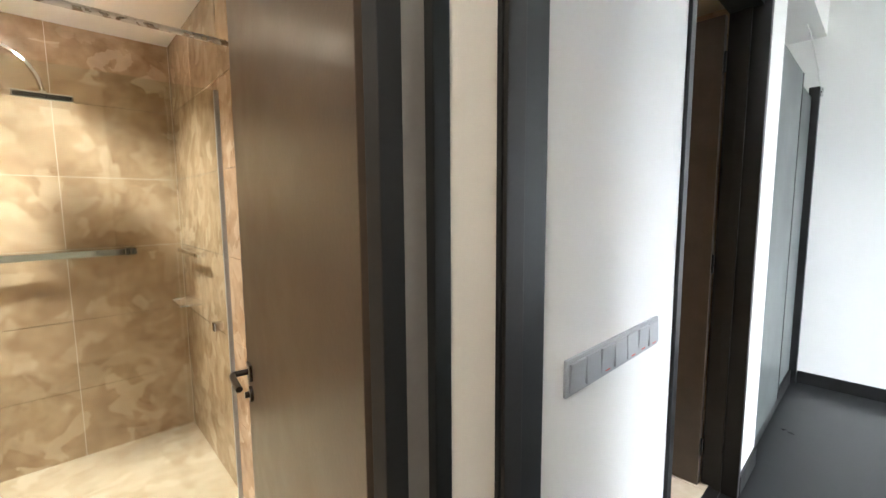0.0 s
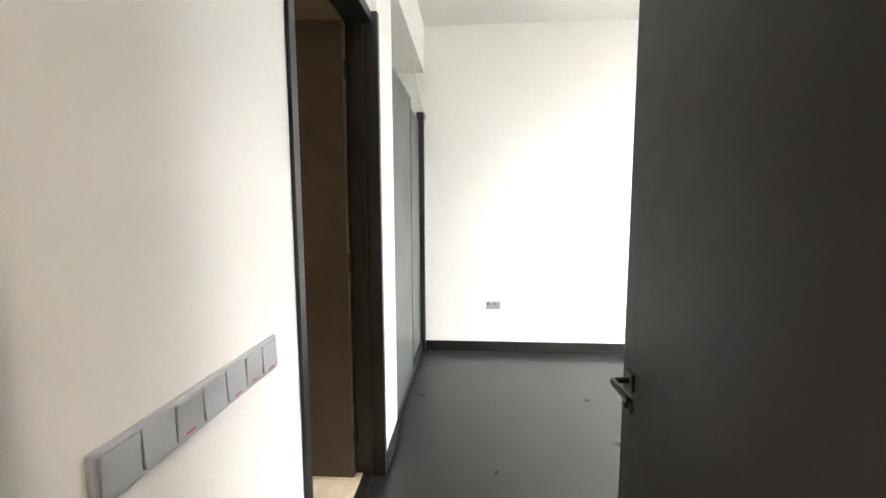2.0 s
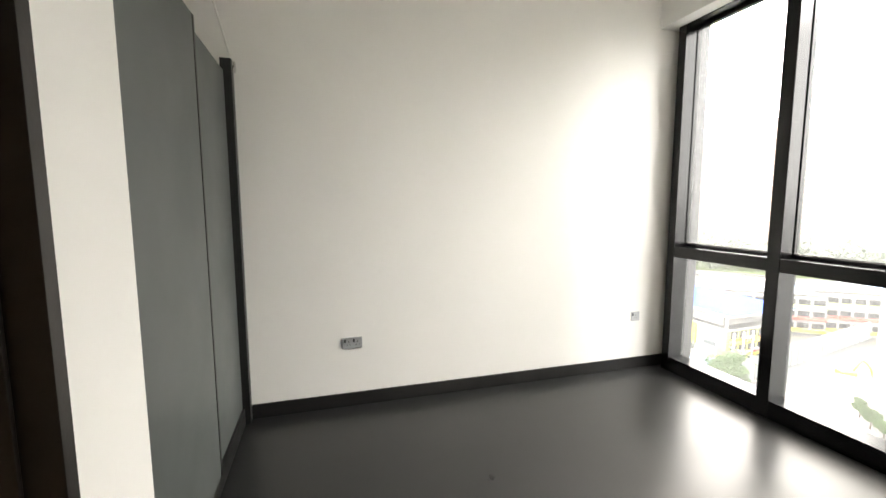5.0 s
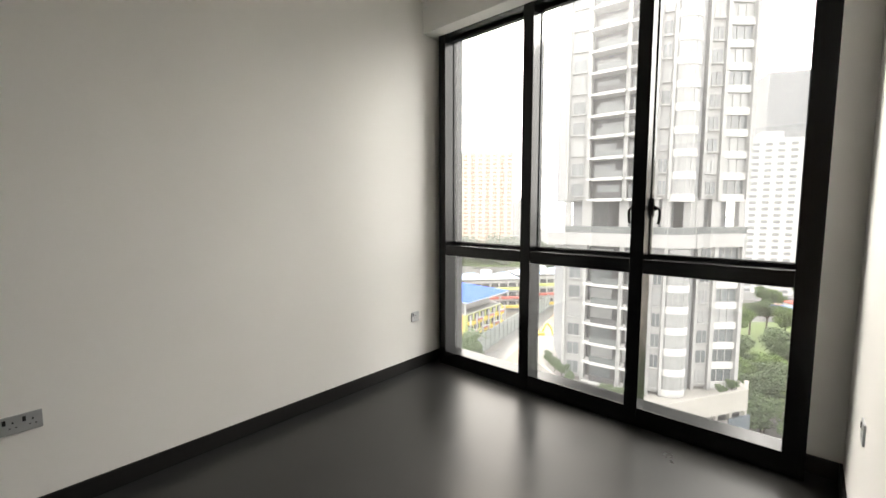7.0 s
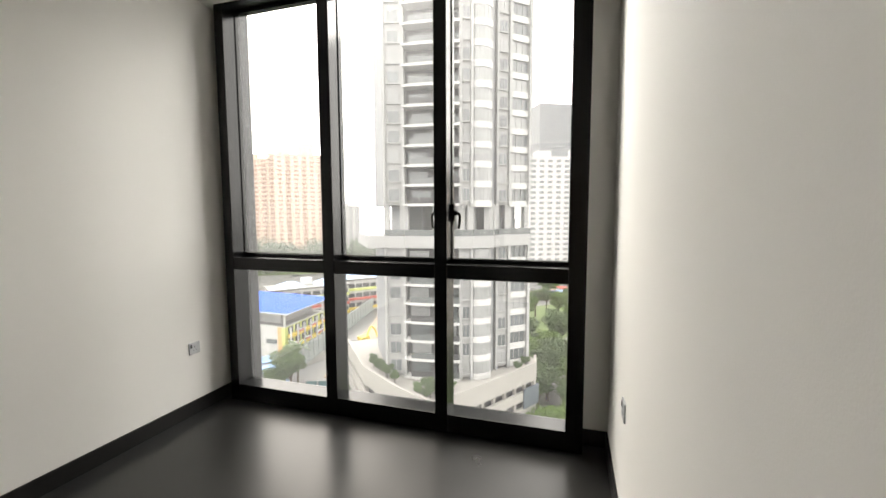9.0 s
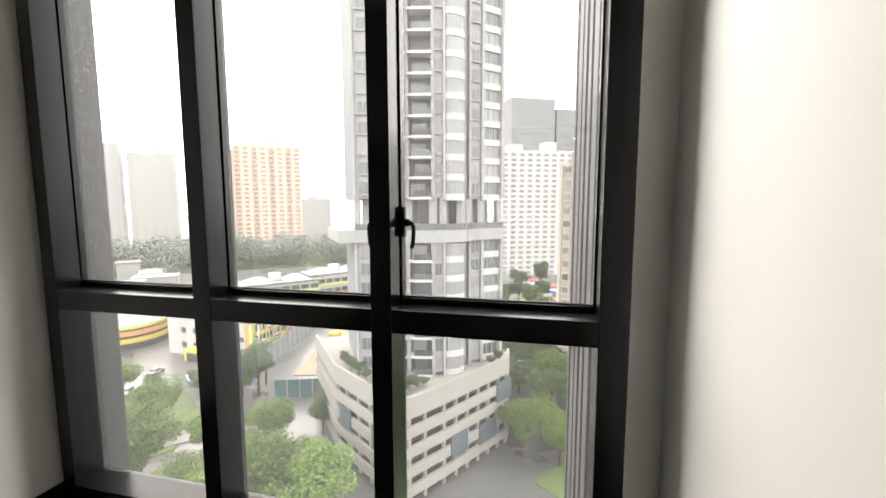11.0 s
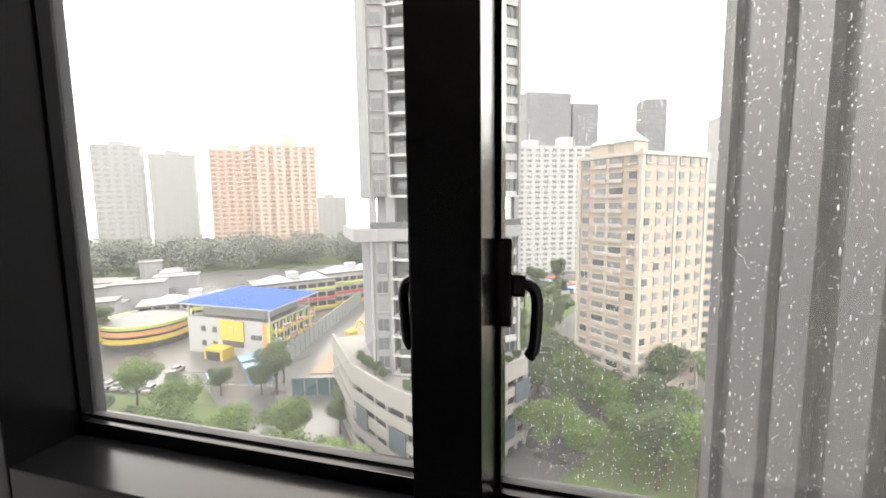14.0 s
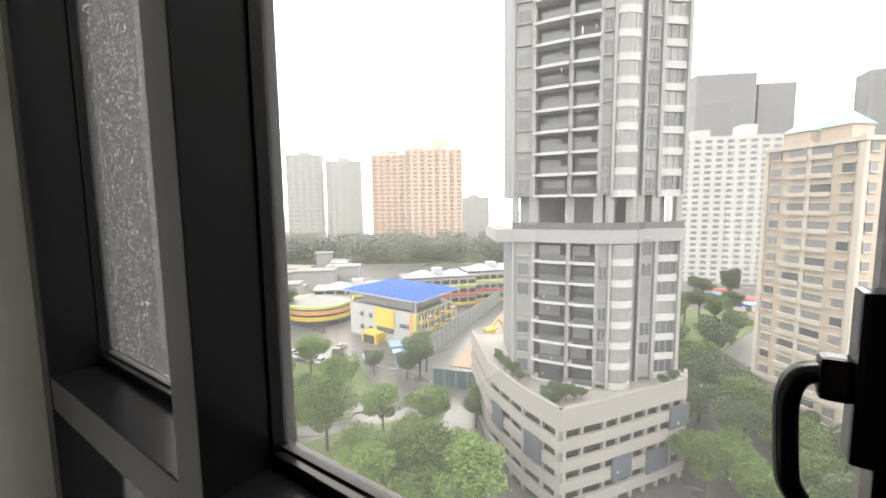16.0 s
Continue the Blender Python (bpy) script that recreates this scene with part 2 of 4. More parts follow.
structure("wall_window", boxes(((0, 0.13, 0), (0.0745, 0.165, H)), ((2.752, 0.13, 0), (3.05, 0.165, H)), ((0.075, 0.135, 3.13), (2.752, 0.28, H))), WHITE, "narrow white wall round the window", "wall")
structure("wall_south", boxes(((3.10, SY - 0.12, 0), (DX, SY, H)), ((1.668, SY - 0.12, 0), (2.06, -3.562, H)), ((2.06, SY - 0.12, 2.53), (3.10, SY, H))), WHITE, "white wall with a bathroom door and switches", "wall")
structure("wall_niche", boxes(((0, -4.25, 0), (1.78, -4.13, 2.87)), ((1.70, -4.13, 0), (1.78, SY - 0.12, 2.87)), ((0, -4.25, 2.87), (1.70, -3.545, H))), WHITE, "white bulkhead and niche above the wardrobe", "wall")
structure("ceiling", boxes(((-0.2, -4.25, H), (DX + 0.14, 0.28, H + 0.12))), CEIL, "flat white ceiling", "ceiling")
structure("pelmet", boxes(((0, -0.13, 3.05), (W, 0.13, H), ), bevel=0.004), CEIL, "white ceiling bulkhead above the window", "bulkhead")

# corridor and bathroom shells
structure("wall_entrance", boxes(((DX + 0.01, SY + 0.06, 2.53), (DX + 0.13, -2.64, H))), CREAM, "wall above the bedroom entrance door", "wall")
for name, pieces in (("wall_corridor_south", (((4.095, -3.72, 0), (4.207, -3.545, 2.85)), ((5.39, -3.72, 0), (7.2, -3.545, 2.85)), ((4.207, -3.72, 2.53), (5.39, -3.545, 2.85)))),
                     ("wall_corridor_east", (((7.2, -3.72, 0), (7.35, -1.6, 2.85)),)), ("wall_corridor_north", (((4.111, -1.75, 0), (7.2, -1.6, 2.85)),)),
                     ("wall_corridor_west", (((3.98, -2.56, 0), (4.11, -1.6, 2.85)),))):
    structure(name, boxes(*pieces), CREAM, "cream painted corridor wall", "wall")
structure("ceiling_corridor", boxes(((4.112, -3.72, 2.85), (7.35, -1.6, 2.97))), CEIL, "white corridor ceiling", "ceiling")
BX0, BX1, BY = 3.98, 5.75, -6.44
structure("floor_bathroom", boxes(((BX0, BY, -0.2), (BX1, -3.72, 0.005))), MARBLE_FLOOR, "cream marble bathroom floor", "floor")
structure("wall_bathroom", boxes(((BX0 - 0.12, BY, 0), (BX0 - 0.012, -3.72, 2.6)), ((BX1 + 0.012, BY, 0), (BX1 + 0.12, -3.72, 2.6)), ((BX0 - 0.12, BY - 0.12, 0), (BX1 + 0.12, BY - 0.012, 2.6))), CREAM, "bathroom walls behind the marble", "wall")
structure("ceiling_bathroom", boxes(((BX0 - 0.12, BY - 0.12, 2.6), (BX1 + 0.12, -3.72, 2.7))), CEIL, "white bathroom ceiling", "ceiling")
structure("floor_ensuite", boxes(((1.79, -5.4, -0.2), (3.84, SY - 0.12, 0.003)), ), MARBLE_FLOOR, "cream tiled bathroom floor", "floor")
structure("wall_ensuite", boxes(((1.79, -5.5, 0), (3.84, -5.4, 2.6)), ((1.79, -5.4, 0), (1.86, SY - 0.12, 2.6)), ((3.74, -5.4, 0), (3.84, SY - 0.12, 2.6))), MARBLE, "beige marble walls of the second bathroom", "wall")
structure("ceiling_ensuite", boxes(((1.79, -5.5, 2.6), (3.84, SY - 0.12, 2.7))), CEIL, "white bathroom ceiling", "ceiling")

# skirting, butted piece by piece
for a, b in (((0.0, -3.551, 0), (0.014, 0.13, 0.105)), ((W - 0.014, -2.5, 0), (W, 0.13, 0.105)), ((2.755, 0.116, 0), (W - 0.014, 0.13, 0.105)),
             ((1.668, -3.562, 0), (2.06, -3.548, 0.105)), ((3.10, SY, 0), (DX - 0.03, SY + 0.014, 0.105))):
    structure("baseboard", boxes((a, b), bevel=0.003), BASE, "black skirting board along the wall", "skirting")

# ---- the window: frame, panes, casement handles ----
window = thing("window_1", "floor to ceiling black aluminium window with six panes", "window", kind="structure")
XS = [(0.070, 0.148), (0.954, 1.043), (1.801, 1.887), (2.655, 2.757)]
TOP = 3.13
for i, (a, b) in enumerate(XS):
    bm = boxes(((a, 0, 0), (b, 0.17, TOP)), bevel=0.003)
    part("mullion" if i in (1, 2) else "jamb", bm, ALU, window, "black mullion" if i in (1, 2) else "")
for i in range(3):
    a, b = XS[i][1], XS[i + 1][0]
    part("transom", boxes(((a, 0.002, 1.058), (b, 0.168, 1.152)), bevel=0.003), ALU, window)
    part("sill", boxes(((a, 0.002, 0.0), (b, 0.168, 0.130)), bevel=0.003), ALU, window, "black bottom rail with a flat ledge")
    part("head", boxes(((a, 0.002, 3.045), (b, 0.168, TOP)), bevel=0.002), ALU, window)
    # sash of the upper light and its glass
    s0, s1, d, q = 1.152, 3.045, 0.026, 0.007
    sash = part("casement_sash", boxes(((a, 0.118, s0), (a + q, 0.166, s1)), ((b - q, 0.118, s0), (b, 0.166, s1)), ((a + q, 0.118, s0), (b - q, 0.166, s0 + d)), ((a + q, 0.118, s1 - d), (b - q, 0.166, s1)), bevel=0.002), ALU, window)
    part("gasket", boxes(((a + q, 0.136, s0 + d), (b - q, 0.152, s0 + d + 0.005))), GASKET, sash)
    up = part("pane", boxes(((a + q, 0.141, s0 + d), (b - q, 0.147, s1 - d))), PANE, window, "clear pane speckled with rain")
    lo = part("pane", boxes(((a, 0.141, 0.130), (b, 0.147, 1.058))), PANE, window, "clear lower pane")
    for g in (up, lo):
        g.visible_shadow = False
    # rain drops and short runs on the outside of the glass
    rng = random.Random(40 + i)
    bm = bmesh.new()
    count = (9000, 2200, 18000)[i]
    for k in range(count):
        x, z = rng.uniform(a + d + 0.01, b - d - 0.01), rng.uniform(s0 + d + 0.02, s1 - d - 0.02)
        if i == 1 and z < 1.75 and rng.random() < 0.75:
            continue
        r = rng.uniform(0.0005, 0.0011) * (1.4 if rng.random() < 0.12 else 1) * (1.35 if i == 0 else 1)
        h = r * rng.uniform(0.9, 1.5) * (rng.uniform(2, 4) if rng.random() < 0.1 else 1)
        top, ring = bm.verts.new((x, 0.1475 + r * 0.6, z - h * 0.2)), []
        for j in range(6):
            w = math.tau * j / 6
            ring.append(bm.verts.new((x + r * math.cos(w), 0.1471, z + h * math.sin(w))))
        for j in range(6):
            bm.faces.new((ring[j], ring[(j + 1) % 6], top)).smooth = True
    drops = tagged(part("rain_drops", bm, DROP, window), kind="stuff")
    drops.visible_shadow = False


def casement_handle(x, side):
    """Black espagnolette: a backplate on the sash, a neck, and a lever hanging down."""
    s = side
    h = part("window_handle", boxes(((min(x, x + s * 0.022), 0.108, 1.432), (max(x, x + s * 0.022), 0.138, 1.556)), bevel=0.004), ALU, window, "black cranked casement handle")
    part("neck", boxes(((min(x + s * 0.02, x + s * 0.04), 0.112, 1.474), (max(x + s * 0.02, x + s * 0.04), 0.134, 1.506)), bevel=0.005), ALU, h)
    part("lever", tube([(x + s * 0.030, 0.123, 1.491), (x + s * 0.040, 0.124, 1.492), (x + s * 0.051, 0.125, 1.486), (x + s * 0.056, 0.126, 1.468), (x + s * 0.055, 0.127, 1.444), (x + s * 0.053, 0.127, 1.412), (x + s * 0.051, 0.127, 1.395), (x + s * 0.044, 0.127, 1.386)], 0.0085), ALU, h)
    return h


casement_handle(1.887, 1)
casement_handle(1.801, -1)

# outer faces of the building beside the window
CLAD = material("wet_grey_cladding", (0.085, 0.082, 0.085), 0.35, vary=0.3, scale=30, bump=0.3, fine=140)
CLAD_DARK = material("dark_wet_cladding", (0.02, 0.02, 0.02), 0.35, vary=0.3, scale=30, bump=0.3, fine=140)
PIER = material("speckled_granite", (0.032, 0.032, 0.034), 0.4, vary=0.55, scale=70, bump=0.4, fine=260)
wing = thing("building_wing", "ribbed grey cladding of the same building, wet with rain", "facade", kind="structure")
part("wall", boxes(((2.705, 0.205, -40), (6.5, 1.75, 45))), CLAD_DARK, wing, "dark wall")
for y0, y1 in ((0.42, 0.60), (0.69, 0.835), (0.955, 1.13), (1.21, 1.48), (1.63, 1.755)):
    part("rib", boxes(((2.672, y0, -40), (2.705, y1, 45)), bevel=0.006), CLAD, wing, "grey vertical rib")
pier = thing("building_pier", "speckled grey outer pier beside the window", "facade", kind="structure")
part("wall", boxes(((-3.5, 0.171, -40), (0.07, 0.35, 45)), bevel=0.01), PIER, pier)
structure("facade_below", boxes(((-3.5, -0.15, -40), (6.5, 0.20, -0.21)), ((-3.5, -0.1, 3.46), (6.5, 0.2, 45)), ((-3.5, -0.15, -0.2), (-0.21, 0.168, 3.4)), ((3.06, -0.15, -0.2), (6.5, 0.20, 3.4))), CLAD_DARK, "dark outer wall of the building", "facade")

# ---- doors ----
def lever_set(parent, m, side):
    """Lever handle on a rose with a key rose below; local x along the leaf, y out of it."""
    rose = part("door_handle", boxes(((-0.026, 0, -0.026), (0.026, 0.009, 0.026)), bevel=0.003), BRONZE, parent, "dark bronze lever handle", m)
    part("lever", tube([(0, 0.005, 0), (0, 0.030, 0), (0, 0.050, 0), (side * 0.012, 0.056, 0), (side * 0.05, 0.056, 0), (side * 0.09, 0.055, 0), (side * 0.128, 0.054, 0)], 0.0095), BRONZE, rose)
    bm = bmesh.new()
    add_rod(bm, (0, 0, -0.075), (0, 0.009, -0.075), 0.025, 20)
    add_rod(bm, (0, 0.009, -0.075), (0, 0.022, -0.075), 0.010, 14)
    part("key_rose", bm, BRONZE, rose)


def hinged_leaf(name, label, hinge, direction, width, height, mat, face_side, handle_z=1.02):
    """A flush door leaf from its hinge along direction (degrees); the lever sits near the free edge."""
    d = thing(name, label, "door", (hinge[0], hinge[1], 0.008), direction, kind="")
    part("leaf", boxes(((0, -0.02, 0), (width, 0.02, height)), bevel=0.002), mat, d)
    m = Matrix.Translation((width - 0.065, 0.02, handle_z)) if face_side > 0 else Matrix.Translation((width - 0.065, -0.02, handle_z)) @ pose(0, 0, 0, 0, 0, 180)
    lever_set(d, m, -1 if face_side > 0 else 1)
    for z in (0.22, height / 2, height - 0.22):
        bm = bmesh.new()
        add_rod(bm, (-0.004, 0, z - 0.05), (-0.004, 0, z + 0.05), 0.0065, 10)
        part("hinge", bm, FRAME, d)
    return d


# bedroom door, standing open along the vestibule wall
hinged_leaf("bedroom_door", "open dark wenge flush door with a dark lever", (3.955, -2.585), 180, 0.905, 2.455, WENGE, 1, 1.03)
entrance = thing("door_1", "dark frame of the bedroom entrance", "door frame", kind="structure")
part("jamb", boxes(((3.965, SY - 0.002, 0), (4.093, -3.538, 2.53)), bevel=0.003), FRAME, entrance)
part("door_stop", boxes(((4.040, -3.538, 0), (4.088, -3.530, 2.47)), bevel=0.002), WENGE, entrance)
part("strike_plate", boxes(((3.962, -3.575, 0.86), (3.967, -3.55, 1.0))), STEEL, entrance, "small steel strike plate")
part("jamb", boxes(((3.975, -2.56, 0), (4.113, -2.5, 2.53)), bevel=0.003), FRAME, entrance)
part("head", boxes(((3.965, -3.538, 2.472), (4.113, -2.56, 2.53)), bevel=0.003), FRAME, entrance)

# second bathroom, off the bedroom
ens = thing("door_2", "dark frame of the bathroom door in the bedroom", "door frame", kind="structure")
part("jamb", boxes(((3.058, SY - 0.125, 0), (3.100, SY + 0.012, 2.53)), bevel=0.002), FRAME, ens)
part("jamb", boxes(((2.0605, SY - 0.125, 0), (2.104, -3.552, 2.53)), bevel=0.002), WENGE, ens)
part("door_stop", boxes(((2.104, SY - 0.070, 0), (2.118, SY - 0.03, 2.475)), bevel=0.002), WENGE, ens)
part("head", boxes(((2.104, SY - 0.125, 2.475), (3.058, SY + 0.012, 2.53)), bevel=0.002), FRAME, ens)
part("threshold", boxes(((2.104, SY - 0.125, 0), (3.058, SY - 0.03, 0.012)), bevel=0.002), BASE, ens, "black stone threshold")
hinged_leaf("bathroom_door", "open brown laminate door of the bedroom's bathroom", (2.130, -3.725), -90, 0.86, 2.455, WENGE_IN, 1)

# first bathroom, off the corridor
bd = thing("door_3", "dark frame of the corridor bathroom door", "door frame", kind="structure")
part("jamb", boxes(((4.207, -3.722, 0), (4.237, -3.532, 2.53)), bevel=0.002), FRAME, bd)
part("rebate", boxes(((4.237, -3.600, 0), (4.276, -3.548, 2.48)), bevel=0.002), STRIP, bd, "brushed metal rebate strip")
part("jamb", boxes(((4.276, -3.578, 0), (4.312, -3.546, 2.48)), bevel=0.002), GASKET, bd)
part("jamb", boxes(((5.33, -3.722, 0), (5.39, -3.532, 2.53)), bevel=0.002), FRAME, bd)
part("head", boxes(((4.237, -3.722, 2.48), (5.33, -3.532, 2.53)), bevel=0.002), FRAME, bd)
hinged_leaf("bathroom_door", "open brown laminate door of the corridor bathroom", (4.286, -3.602), -98, 0.94, 2.455, WENGE_IN, 1)

# ---- wardrobe ----
wd = thing("wardrobe", "tall grey sliding-door wardrobe built into a white niche", "wardrobe", (0, 0, 0))
for a, b in (((0.004, -4.125, 0.0), (0.022, -3.64, 2.38)), ((1.64, -4.125, 0.0), (1.658, -3.64, 2.38)), ((0.022, -4.125, 2.36), (1.64, -3.64, 2.38)), ((0.022, -4.125, 0.0), (1.64, -4.11, 2.36))):
    part("carcass_panel", boxes((a, b)), GREY, wd)
part("plinth", boxes(((0.075, -3.63, 0), (1.664, -3.585, 0.115)), bevel=0.002), BASE, wd, "black plinth")
part("door", boxes(((0.835, -3.596, 0.118), (1.664, -3.572, 2.425)), bevel=0.0015), GREY, wd, "grey sliding panel")
part("door", boxes(((0.075, -3.624, 0.118), (0.832, -3.600, 2.395)), bevel=0.0015), GREY, wd, "grey sliding panel set further back")
part("edge_strip", boxes(((0.812, -3.600, 0.118), (0.834, -3.569, 2.425)), bevel=0.0015), BASE, wd, "black edge profile")
part("end_post", boxes(((0.004, -3.620, 0.0), (0.073, -3.552, 2.475)), bevel=0.003), BASE, wd, "black end post")
part("top_cap", boxes(((0.006, -3.552, 2.40), (0.034, -3.535, 2.47)), bevel=0.006), STEEL, wd, "small metal end fitting")
cab = part("cable", tube([(0.42, -3.62, 2.87), (0.40, -3.60, 2.80), (0.30, -3.575, 2.66), (0.20, -3.56, 2.56), (0.12, -3.555, 2.49), (0.06, -3.55, 2.477)], 0.006), CABLE)
tagged(cab, "loose white cable hanging above the wardrobe", "cable")

# ---- switches and sockets ----
sw = thing("switch_panel", "long silver panel of seven rocker switches on the wall", "light switch", (3.254, SY, 1.113))
part("plate", boxes(((0, 0, 0), (0.543, 0.008, 0.088)), bevel=0.003), SILVER, sw)
for k in range(7):
    x0 = 0.007 + k * 0.0757
    tilt = pose(0, 0.008, 0.044, (2.5, -2.5, 2.5, 2.5, -2.5, 2.5, -2.5)[k])
    bm = boxes(((x0, -0.002, -0.034), (x0 + 0.0700, 0.0045, 0.034)), bevel=0.002)
    r = part("rocker", bm, SILVER, sw, "", tilt)
    if k in (0, 1, 2, 4):
        part("indicator", boxes(((x0 + 0.024, 0.0035, -0.031), (x0 + 0.048, 0.0052, -0.028))), RED, r, "thin red mark")


def wall_socket(label, place, turn, width):
    s = thing("wall_socket", label, "power socket", place, turn)
    part("plate", boxes(((-width / 2, 0, -0.043), (width / 2, 0.008, 0.043)), bevel=0.003), SILVER, s)
    n = 2 if width > 0.1 else 1
    for k in range(n):
        cx = (k - (n - 1) / 2) * 0.066 - (0.008 if n == 2 else 0)
        part("socket_slots", boxes(((cx - 0.003, 0.006, 0.006), (cx + 0.003, 0.0088, 0.015)), ((cx - 0.014, 0.006, -0.016), (cx - 0.007, 0.0088, -0.011)), ((cx + 0.007, 0.006, -0.016), (cx + 0.014, 0.0088, -0.011))), DARKHOLE, s)
        part("switch", boxes(((cx + 0.022, 0.006, 0.006), (cx + 0.034, 0.011, 0.030)), bevel=0.001), DARKHOLE, s, "dark rocker")
    return s


wall_socket("silver double socket on the white wall", (0, -2.836, 0.495), -90, 0.150)
wall_socket("small silver socket beside the window", (0, -0.262, 0.497), -90, 0.090)
wall_socket("small silver socket on the side wall", (W, -0.62, 0.60), 90, 0.090)

# ---- bathroom behind the corridor door ----
TILE = mesh_of(boxes(((0.0015, 0, 0.0015), (0.5985, 0.012, 0.4485)), bevel=0.001), "marble_slab", MARBLE)
bw = [o for o in scene.objects if o.name == "wall_bathroom"][0]
for j in range(6):
    for k in range(3):
        s = part("marble_slab", TILE, None, bw, "", pose(BX0 + k * 0.59, BY - 0.012, j * 0.433))
        s.scale = (0.59 / 0.6, 1, 0.433 / 0.45)
    for k in range(5):
        for x, turn, y in ((BX0 - 0.012, -90, -3.74 - k * 0.54), (BX1 + 0.012, 90, -3.74 - (k + 1) * 0.54)):
            s = part("marble_slab", TILE, None, bw, "", pose(x, y, j * 0.433, 0, 0, turn))
            s.scale = (0.54 / 0.6, 1, 0.433 / 0.45)
FT = mesh_of(boxes(((0.0015, 0.0015, 0), (0.2985, 0.5985, 0.012)), bevel=0.001), "floor_tile", MARBLE_FLOOR)
ef = [o for o in scene.objects if o.name == "floor_ensuite"][0]
for k in range(6):
    for j in range(3):
        part("floor_tile", FT, None, ef, "", pose(1.87 + k * 0.3, -3.73 - (j + 1) * 0.55, 0.003))

screen = thing("shower_screen", "frameless glass shower screen with a steel edge profile", "shower screen", (0, 0, 0))
g = part("pane", boxes(((4.062, -5.154, 0.02), (5.05, -5.146, 2.05))), SHOWER_GLASS, screen, "clear glass sheet")
g.visible_shadow = False
part("edge_profile", boxes(((4.044, -5.157, 0.005), (4.062, -5.143, 2.05)), bevel=0.002), SILVER, screen)
part("knob", boxes(((4.09, -5.138, 1.00), (4.13, -5.10, 1.04)), bevel=0.004), CHROME, screen, "chrome knob")
bar = bmesh.new()
add_rod(bar, (3.99, -5.15, 2.26), (5.2, -5.15, 2.26), 0.012)
part("brace_bar", bar, STEEL, screen)

rail = thing("towel_rail", "square chrome towel rail on the marble wall", "towel rail", (0, 0, 0))
part("bar", boxes(((4.24, -6.37, 1.255), (4.90, -6.345, 1.295)), bevel=0.003), CHROME, rail)
for x in (4.27, 4.85):
    part("bracket", boxes(((x, -6.439, 1.252), (x + 0.03, -6.343, 1.298)), bevel=0.003), CHROME, rail)
shelf = thing("shower_basket", "small chrome wire basket on the marble wall", "shower basket", (0, 0, 0))
part("frame", tube([(3.995, -6.1, 0.98), (4.10, -6.1, 0.98), (4.12, -6.1, 0.98), (4.12, -5.86, 0.98), (4.12, -5.84, 0.98), (3.995, -5.84, 0.98)], 0.006), CHROME, shelf)
for k in range(6):
    bm = bmesh.new()
    add_rod(bm, (3.992, -6.07 + k * 0.04, 0.98), (4.12, -6.07 + k * 0.04, 0.98), 0.0025, 8)
    part("wire", bm, CHROME, shelf)
grab = thing("towel_bar", "short chrome bar on the side wall", "towel rail", (0, 0, 0))
part("bar", boxes(((4.03, -6.22, 1.27), (4.05, -5.7, 1.29)), bevel=0.003), CHROME, grab)
for y in (-6.18, -5.76):
    part("bracket", boxes(((3.99, y, 1.268), (4.05, y + 0.02, 1.292)), bevel=0.002), CHROME, grab)
sh = thing("shower_set", "chrome shower arm with a flat rain head", "shower", (0, 0, 0))
part("arm", tube([(4.90, -6.43, 2.28), (4.90, -6.36, 2.30), (4.86, -6.25, 2.36), (4.78, -6.12, 2.36), (4.66, -6.04, 2.28), (4.60, -6.02, 2.16), (4.60, -6.02, 2.10)], 0.012), CHROME, sh)
bm = boxes(((4.49, -6.12, 2.065), (4.71, -5.92, 2.10)), bevel=0.006)
part("rain_head", bm, CHROME, sh, "square chrome rain head")
bm = boxes(((4.585, -6.035, 2.10), (4.615, -6.005, 2.125)), bevel=0.003)
part("collar", bm, CHROME, sh)
for x, y, z in ((4.75, -5.85, 2.6), (4.85, -4.5, 2.6), (2.9, -4.9, 2.6), (4.9, -3.0, 2.85)):
    dl = thing("ceiling_downlight", "small round recessed ceiling downlight, lit warm", "ceiling light", (x, y, z), group="downlights")
    bm = bmesh.new()
    add_rod(bm, (0, 0, -0.012), (0, 0, 0), 0.055, 24, 0.06)
    part("trim_ring", bm, SILVER, dl)
    bm = bmesh.new()
    add_rod(bm, (0, 0, -0.016), (0, 0, -0.012), 0.04, 24)
    part("lens", bm, LED, dl)

# ---- outdoors: city grid turned against the room ----
GZ = -40.0
TURN = 34.8
CITY = pose(1.7, -0.27, 0, 0, 0, TURN)


def city_thing(name, label, category, e=0, n=0, turn=0, group="", kind=""):
    ob = thing(name, label, category, group=group, kind=kind)
    ob.matrix_basis = CITY @ pose(e, n, GZ, 0, 0, turn)
    return ob


CONC = material("pale_render", (0.225, 0.225, 0.222), 0.8, vary=0.08, scale=0.4, bump=0.05, fine=3)
WHITE_R = material("white_render", (0.35, 0.35, 0.342), 0.8, vary=0.06, scale=0.4, bump=0.05, fine=3)
GREY_R = material("grey_render", (0.152, 0.156, 0.161), 0.8, vary=0.1, scale=0.4, bump=0.05, fine=3)
# far walls and windows paled towards each other to imitate haze
FAR_R = material("far_render_hazed", (0.285, 0.283, 0.28), 0.85, vary=0.05, scale=0.1, bump=0, fine=2)
FAR_G = material("far_glazing_hazed", (0.215, 0.215, 0.216), 0.5, vary=0.08, scale=0.1, bump=0, fine=2)
DARK_R = material("dark_tower_render", (0.156, 0.16, 0.165), 0.7, vary=0.08, scale=0.2, bump=0, fine=2)
SALMON = material("salmon_render", (0.375, 0.29, 0.235), 0.85, vary=0.06, scale=0.2, bump=0, fine=2)
